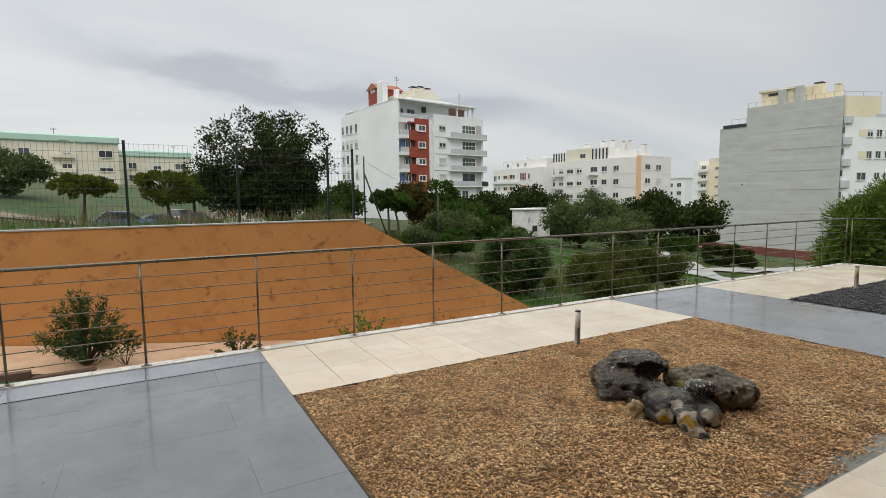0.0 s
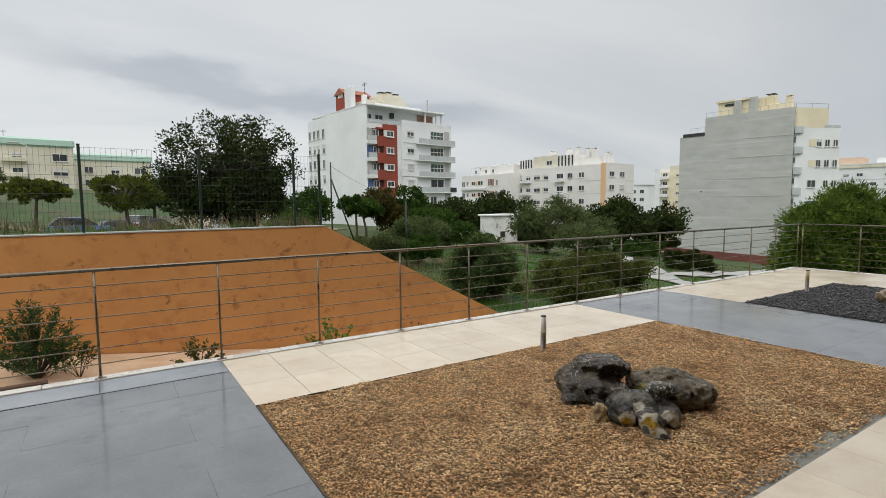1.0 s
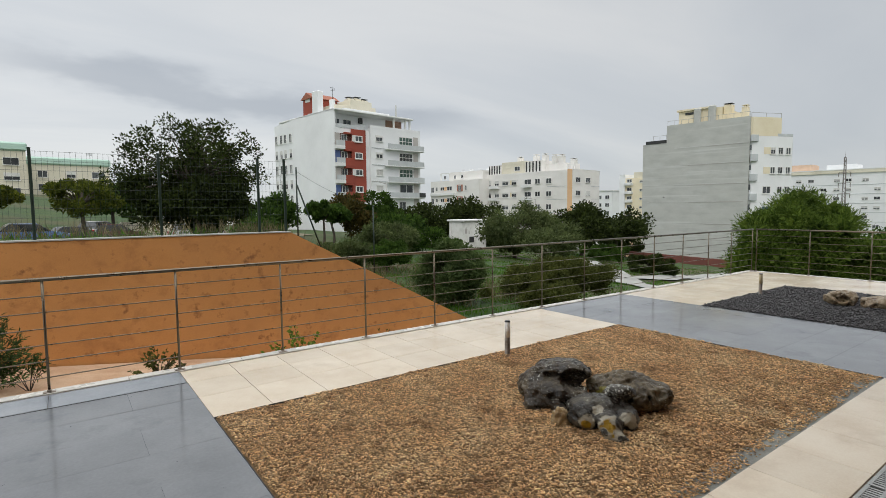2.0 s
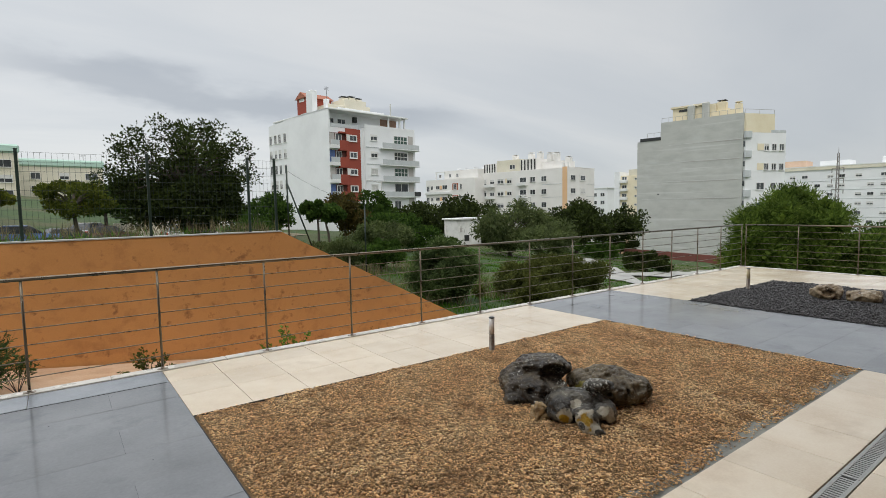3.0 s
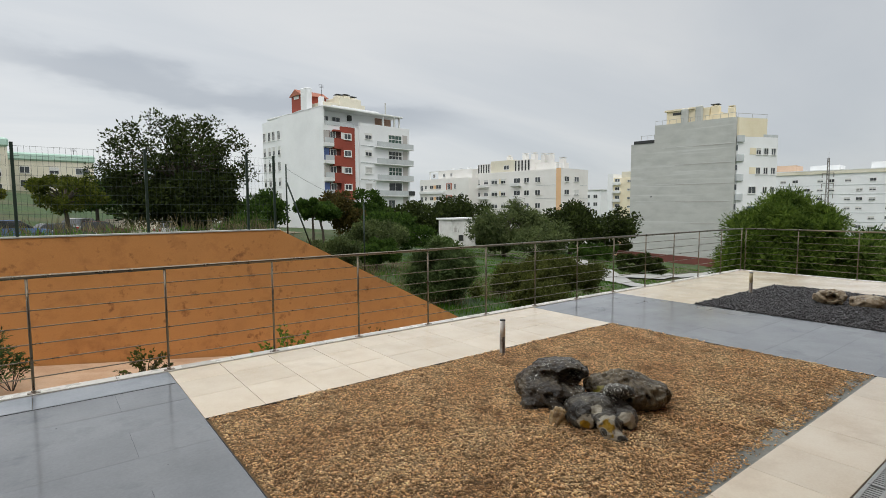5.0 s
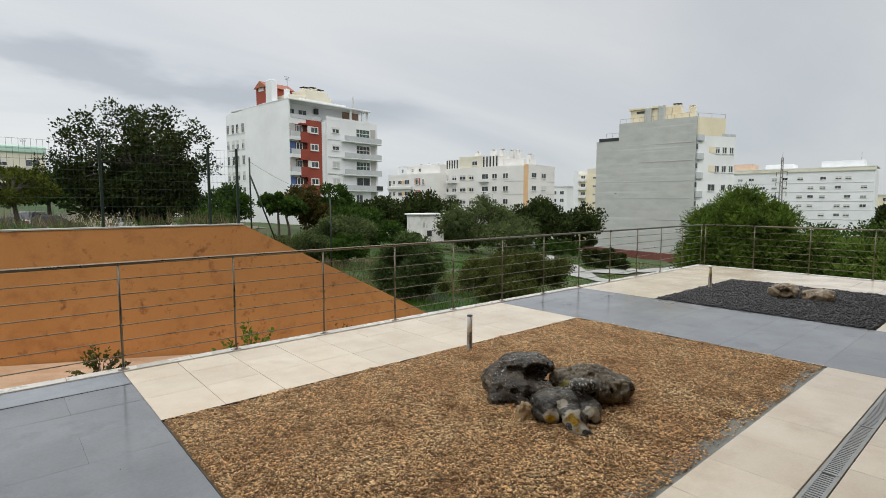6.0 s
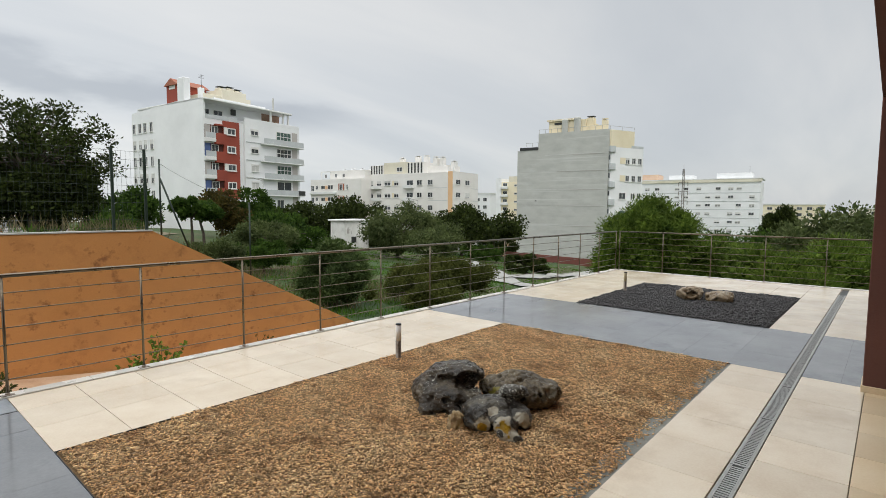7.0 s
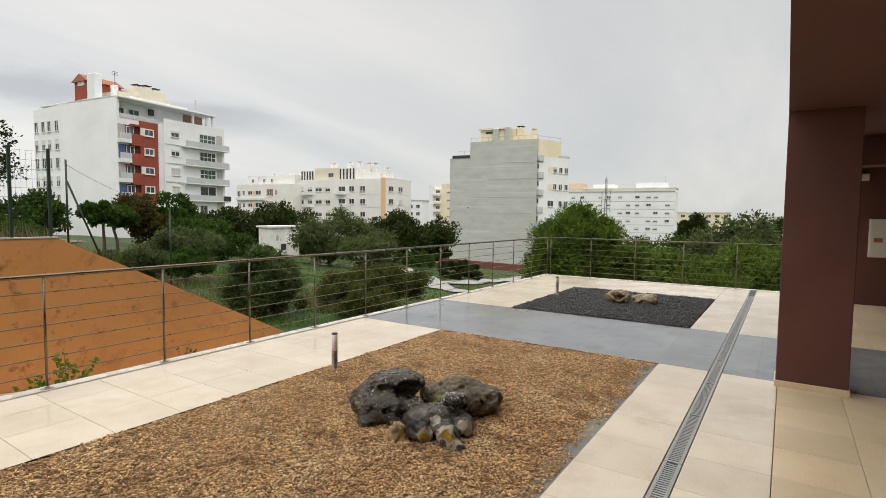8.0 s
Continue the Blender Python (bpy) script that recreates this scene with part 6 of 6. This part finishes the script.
for at, w, zt, m, lab in (((300, 20), 26, 4.5, YELLOW_R, "pale yellow block of flats far away"), ((292, -12), 22, 2.6, CREAM_R, "cream block of flats far away"), ((262, -18), 10, 6.5, WHITE_R, "narrow white tower far away")):
    b = building(lab, at, 6)
    part("wall", boxes((0, 14, 0, w, -16, zt)), m, b)
    part("roof_slab", boxes((-0.4, 14.4, -0.4, w + 0.4, zt, zt + 0.5)), SLAB_W, b)
    for k in range(4):
        for i in range(int(w / 4)):
            window(b, "side", 2 + 4 * i, zt - 1.8 - 2.9 * k, 2.0, 1.3)

# ---- hut, low walls, path ----
hut = thing("utility_hut", "small white rendered utility hut with stained walls", "hut", at=(36.1, 43.8, 0), turn_z=8)
part("wall", boxes((1.5, 5.6, 0, 2.4, -4.5, 0.05), bevel=0.03), surface("stained_white_render", [(0.58, 0.58, 0.55), (0.72, 0.72, 0.69), (0.78, 0.78, 0.76)], 1.1, (0.7, 0.85), 0.1, 12, second=((0.33, 0.32, 0.29), 1.6, 0.60, 0.75)), hut)
part("roof", boxes((1.3, 5.8, -0.2, 2.6, 0.05, 0.25), bevel=0.03), SLAB_W, hut, "flat overhanging roof slab")
part("grille", boxes((2.5, 3.3, -0.05, -0.002, -2.5, -1.8)), DARK, hut, "dark vent grille")
part("hatch", boxes((1.75, 2.1, -0.05, -0.002, -1.4, -0.9)), SHADE_R, hut, "small grey hatch")
rw = part("boundary_wall", boxes((0, 21, -0.15, 0.15, -4.0, 1.0), bevel=0.03), surface("dark_red_wall", [(0.14, 0.045, 0.035), (0.19, 0.065, 0.05)], 1.2, (0.7, 0.85), 0.2, 20))
rw.matrix_basis = pose(64.0, 39.5, float(ground_z(64.0, 39.5)) + 0.1, 0, 5.6, -38)
tagged(rw, "low dark red wall in front of the cement gable", "wall", kind="structure")
tagged(part("garden_wall", boxes((66.0, 72.0, 44.0, 44.3, -8, -4.0), bevel=0.03), SOIL), "low tan rendered wall by the parked cars", "wall", kind="structure")
tagged(part("boundary_wall", boxes((8.0, 32.0, 60.0, 60.3, -6, 1.4), bevel=0.03), WHITE_R), "white boundary wall below the flats", "wall", kind="structure")
tagged(part("boundary_wall", boxes((3.2, 7.5, 47.6, 47.85, -3, 0.75), bevel=0.03), CREAM_R), "pale boundary wall behind the parked cars", "wall", kind="structure")


def strip(name, label, category, line, width, material, lift=0.05):
    """A ribbon laid over the ground along a line."""
    v, f = [], []
    pts = [Vector((*p, 0)) for p in line]
    fine = []
    for a, c in zip(pts, pts[1:]):
        n = max(2, int((c - a).length / 1.5))
        fine += [a.lerp(c, i / n) for i in range(n)]
    fine.append(pts[-1])
    for i, p in enumerate(fine):
        d = (fine[min(i + 1, len(fine) - 1)] - fine[max(i - 1, 0)]).normalized()
        s = Vector((-d.y, d.x, 0)) * width / 2
        for q in (p - s, p, p + s):
            v.append((q.x, q.y, float(ground_z(q.x, q.y)) + lift))
    for i in range(len(fine) - 1):
        for j in (0, 1):
            a = 3 * i + j
            f.append((a, a + 1, a + 4, a + 3))
    return tagged(raw(name, v, f, material, smooth=True), label, category, kind="structure")


strip("path", "pale concrete footpath through the park", "path", PATH_A, 2.9, PATH_C, 0.10)
strip("path", "pale concrete branch of the park footpath", "path", PATH_B, 1.9, PATH_C, 0.125)
strip("road", "packed dirt car park behind the mesh fence", "road", [(-40, 37), (-10, 39.5), (6, 42.5), (20, 52)], 7.0, surface("packed_dirt", [(0.13, 0.105, 0.065), (0.19, 0.155, 0.10), (0.24, 0.20, 0.14)], 0.7, (0.8, 0.95), 0.4, 20), 0.08)
strip("road", "asphalt street beside the grey building", "road", [(58, 62), (72, 50), (84, 44)], 6.0, ASPHALT, 0.12)


# ---- parked cars ----
GLASS_D = surface("car_glass", [(0.02, 0.025, 0.03), (0.05, 0.055, 0.06)], 1, (0.04, 0.1), 0.0, 20)
RUBBER = surface("tyre_rubber", [(0.012, 0.012, 0.012), (0.025, 0.025, 0.025)], 8, (0.7, 0.9), 0.1, 60)
LAMP_R = surface("red_lamp_lens", [(0.30, 0.01, 0.01), (0.40, 0.02, 0.02)], 6, (0.1, 0.2), 0.0, 20)
LAMP_C = surface("clear_lamp_lens", [(0.6, 0.6, 0.6), (0.7, 0.7, 0.7)], 6, (0.1, 0.2), 0.0, 20)


def prism(profile, y0, y1, inset=0.0):
    bm = bmesh.new()
    zs = [z for _, z in profile]
    lo, hi = min(zs), max(zs)
    rings = []
    for y, s in ((y0, 1), (y1, -1)):
        rings.append([bm.verts.new((x, y + s * inset * (z - lo) / (hi - lo), z)) for x, z in profile])
    bm.faces.new(rings[0]), bm.faces.new(rings[1][::-1])
    n = len(profile)
    for i in range(n):
        j = (i + 1) % n
        bm.faces.new((rings[0][j], rings[0][i], rings[1][i], rings[1][j]))
    bmesh.ops.bevel(bm, geom=bm.edges[:], offset=0.04, segments=2, affect="EDGES", profile=0.6)
    return bm


def car(label, at, rot, colour):
    z = float(ground_z(at[0], at[1])) + 0.10
    paint = surface("car_paint_" + label.split()[1], [tuple(c * 0.9 for c in colour), colour], 2, (0.2, 0.3), 0.0, 30, coat=0.6)
    c = thing("car", label, "car", "parked cars", at=(at[0], at[1], z), turn_z=rot)
    part("body", prism([(-2.05, 0.28), (2.05, 0.28), (2.08, 0.62), (1.95, 0.80), (1.05, 0.90), (-1.75, 0.95), (-2.08, 0.85)], -0.86, 0.86, 0.06), paint, c)
    part("cabin", prism([(-1.85, 0.94), (1.10, 0.90), (0.35, 1.42), (-1.25, 1.46)], -0.80, 0.80, 0.16), GLASS_D, c, "dark glazed cabin")
    part("roof", prism([(-1.22, 1.445), (0.36, 1.415), (0.20, 1.475), (-1.10, 1.50)], -0.62, 0.62, 0.03), paint, c)
    for x in (-1.3, 1.3):
        for y in (-0.83, 0.83):
            s = 1 if y > 0 else -1
            w = part("wheel", rod(bmesh.new(), (x, y - 0.09, 0.31), (x, y + 0.09, 0.31), 0.31, seg=18), RUBBER, c, smooth=False)
            part("rim", rod(bmesh.new(), (x, y + s * 0.091, 0.31), (x, y + s * 0.10, 0.31), 0.19, seg=12), STEEL, w)
    for y in (-0.65, 0.65):
        part("headlight", boxes((2.0, 2.09, y - 0.17, y + 0.17, 0.60, 0.72), bevel=0.02), LAMP_C, c)
        part("tail_light", boxes((-2.10, -2.02, y - 0.13, y + 0.13, 0.66, 0.86), bevel=0.02), LAMP_R, c)


car("parked blue hatchback in the car park", (-2.6, 42.0), 12, (0.12, 0.21, 0.46))
car("parked dark grey saloon in the car park", (0.1, 44.2), 18, (0.05, 0.05, 0.055))
car("parked white car in the car park", (1.6, 46.6), 60, (0.62, 0.63, 0.64))
car("parked maroon car by the trees", (2.6, 45.8), 20, (0.10, 0.03, 0.03))
car("parked silver car under the dark tree", (8.6, 45.0), 10, (0.5, 0.5, 0.5))
car("parked black car beside the garden wall", (71.8, 48.6), 15, (0.03, 0.03, 0.035))
car("parked light car beside the garden wall", (75.4, 46.6), 15, (0.5, 0.52, 0.53))
car("parked pale van-like car by the hut", (33.5, 46.5), 5, (0.55, 0.55, 0.54))


# ---- street lamps and pylon ----
def street_lamp(label, at, top, arm):
    z = float(ground_z(*at))
    s = thing("street_lamp", label, "street lamp", "street lamps", at=(at[0], at[1], z))
    h = top - z
    part("pole", rod(bmesh.new(), (0, 0, -0.1), (0, 0, h), 0.10, 0.055, 8), GALV, s, smooth=True)
    part("arm", rod(bmesh.new(), (0, 0, h - 0.05), (arm * 0.8, -arm * 0.5, h + 0.25), 0.05, 0.04, 6), GALV, s)
    part("lamp_head", boxes((arm * 0.8 - 0.1, arm * 0.8 + 0.75 * (1 if arm > 0 else -1), -arm * 0.5 - 0.18, -arm * 0.5 + 0.18, h + 0.18, h + 0.36) if arm > 0 else
                            (arm * 0.8 - 0.75, arm * 0.8 + 0.1, -arm * 0.5 - 0.18, -arm * 0.5 + 0.18, h + 0.18, h + 0.36), bevel=0.05), CEMENT, s, "grey lamp head")


street_lamp("tall grey street lamp by the white flats", (34.3, 56.2), 5.0, -1.3)
street_lamp("tall grey street lamp across the park", (60.7, 54.4), 2.9, -1.4)
street_lamp("tall grey street lamp behind the car park", (-7.4, 65.1), 8.1, -1.0)
PYLON = surface("weathered_pylon_steel", [(0.16, 0.15, 0.14), (0.24, 0.22, 0.20)], 2, (0.5, 0.7), 0.05, 20)
pyl = thing("lattice_pylon", "distant steel lattice pylon with short cross arms", "pylon", at=(143.0, 37.6, -11))
bm = bmesh.new()
for sx in (-1, 1):
    for sy in (-1, 1):
        rod(bm, (sx * 0.5, sy * 0.5, 0), (sx * 0.14, sy * 0.14, 23.2), 0.08, 0.06, 4, False)
for k in range(22):
    z0_, z1_ = 1 + k, 2 + k
    r0_, r1_ = 0.5 - 0.36 * z0_ / 23.2, 0.5 - 0.36 * z1_ / 23.2
    rod(bm, (-r0_, -r0_, z0_), (r1_, -r1_, z1_), 0.04, seg=4, caps=False), rod(bm, (-r0_, -r0_, z0_), (-r1_, r1_, z1_), 0.04, seg=4, caps=False)
part("tower", bm, PYLON, pyl)
for z in (15.0, 17.4, 19.8):
    bm = rod(bmesh.new(), (-0.6, -1.3, z), (0.6, 1.3, z), 0.07, seg=5)
    for s in (-1, 1):
        rod(bm, (0.6 * s, 1.3 * s, z), (0.6 * s, 1.3 * s, z - 1.0), 0.09, seg=5)
    part("cross_arm", bm, PYLON, pyl, "cross arm with hanging insulators")
part("tip", rod(bmesh.new(), (0, 0, 23.1), (0, 0, 24.6), 0.05, 0.02, 5), PYLON, pyl)

# ---- paving: each tile a piece of the terrace floor ----
TILE_MESH = {}
rt = random.Random(8)


def tile_mesh(w, d, material, gap=None):
    gap = gap or (0.0005 if material is GREY else 0.0019)
    key = (round(w, 3), round(d, 3), material.name)
    if key not in TILE_MESH:
        a, b, c = w / 2 - gap, d / 2 - gap, 0.0003 if material is GREY else 0.0018
        v = [(-a, -b, -0.02), (a, -b, -0.02), (a, b, -0.02), (-a, b, -0.02), (-a, -b, -c), (a, -b, -c), (a, b, -c), (-a, b, -c),
             (-a + c, -b + c, 0), (a - c, -b + c, 0), (a - c, b - c, 0), (-a + c, b - c, 0)]
        f = [(8, 9, 10, 11)] + [(i, (i + 1) % 4, 4 + (i + 1) % 4, 4 + i) for i in range(4)] + [(4 + i, 4 + (i + 1) % 4, 8 + (i + 1) % 4, 8 + i) for i in range(4)]
        me = bpy.data.meshes.new("tile")
        me.from_pydata(v, [], f)
        me.materials.append(material)
        TILE_MESH[key] = me
    return TILE_MESH[key]


def cuts_of(a, b, first, pitch):
    """Joints at first + k * pitch that fall well inside a..b, with both ends."""
    k = math.ceil((a + 0.10 - first) / pitch)
    out = [a]
    while first + k * pitch < b - 0.10:
        out.append(first + k * pitch)
        k += 1
    return out + [b]


def pave(x0, x1, y0, y1, material, first_x=0.475, first_y=1.05, px=0.505, py=0.49, bond=0.0):
    ys = cuts_of(y0, y1, first_y, py)
    for j, (c, d) in enumerate(zip(ys, ys[1:])):
        xs = cuts_of(x0, x1, first_x + (bond * px if j % 2 else 0.0), px)
        for a, b in zip(xs, xs[1:]):
            o = new("tile", tile_mesh(b - a, d - c, material))
            o.parent = slab
            o.location = ((a + b) / 2, (c + d) / 2, rt.uniform(-0.0006, 0.0006))
            o.rotation_euler = (rt.gauss(0, 0.0006), rt.gauss(0, 0.0006), 0)


END_X = 12.836
pave(0, G_X, 0.003, EDGE_Y, BEIGE)
pave(-7.4, -0.002, -3.416, 1.042, GREY, first_x=-0.5, px=2.02, bond=0.5)
pave(-7.4, -0.002, 1.066, EDGE_Y, BAND, first_x=-1.07, px=1.07)
pave(G_X + 0.002, S_X0 - 0.002, -3.416, EDGE_Y, GREY, first_x=6.0, px=2.02, bond=0.5)
pave(S_X0, END_X, 0.003, EDGE_Y, BEIGE)
pave(S_X1, END_X, BED_Y, 0, BEIGE)
pave(S_X0, END_X, -3.416, BED_Y, BEIGE, first_y=BED_Y, py=0.51)
pave(0, G_X, -3.416, BED_Y, BEIGE, first_y=BED_Y, py=0.51)
pave(0, G_X, PORCH_Y, -3.540, BEIGE, first_y=PORCH_Y)
pave(S_X0, END_X, PORCH_Y, -3.540, BEIGE, first_y=PORCH_Y)
pave(G_X + 0.002, S_X0 - 0.002, -7.44, -3.540, GREY, first_x=6.0, px=2.02, bond=0.5)
pave(-7.4, -0.002, -7.44, -3.540, GREY, first_x=-0.5, px=2.02, bond=0.5)
pave(0, G_X, -7.44, PORCH_Y - 0.002, BEIGE_DRY, first_y=-4.036)
pave(S_X0, 11.87, -7.44, PORCH_Y - 0.002, BEIGE_DRY, first_y=-4.036)
pave(12.14, END_X, -4.6, PORCH_Y, BEIGE)

# sealed joint along the grey paving, wet and dark
bm = bmesh.new()
for i in range(74):
    xa = -7.4 + 0.1 * i
    wv = 0.004 * math.sin(i * 1.7) + rt.uniform(-0.003, 0.003)
    box(bm, xa, xa + 0.098, 1.0435, 1.0640 + min(0.0, wv), -0.02, -0.0012)
tagged(part("joint_strip", bm, surface("black_sealant", [(0.010, 0.010, 0.011), (0.020, 0.020, 0.021)], 9, (0.8, 0.95), 0.1, 90, spec=0.1)), "dark wet sealing strip along the paving edge", "joint", kind="structure")
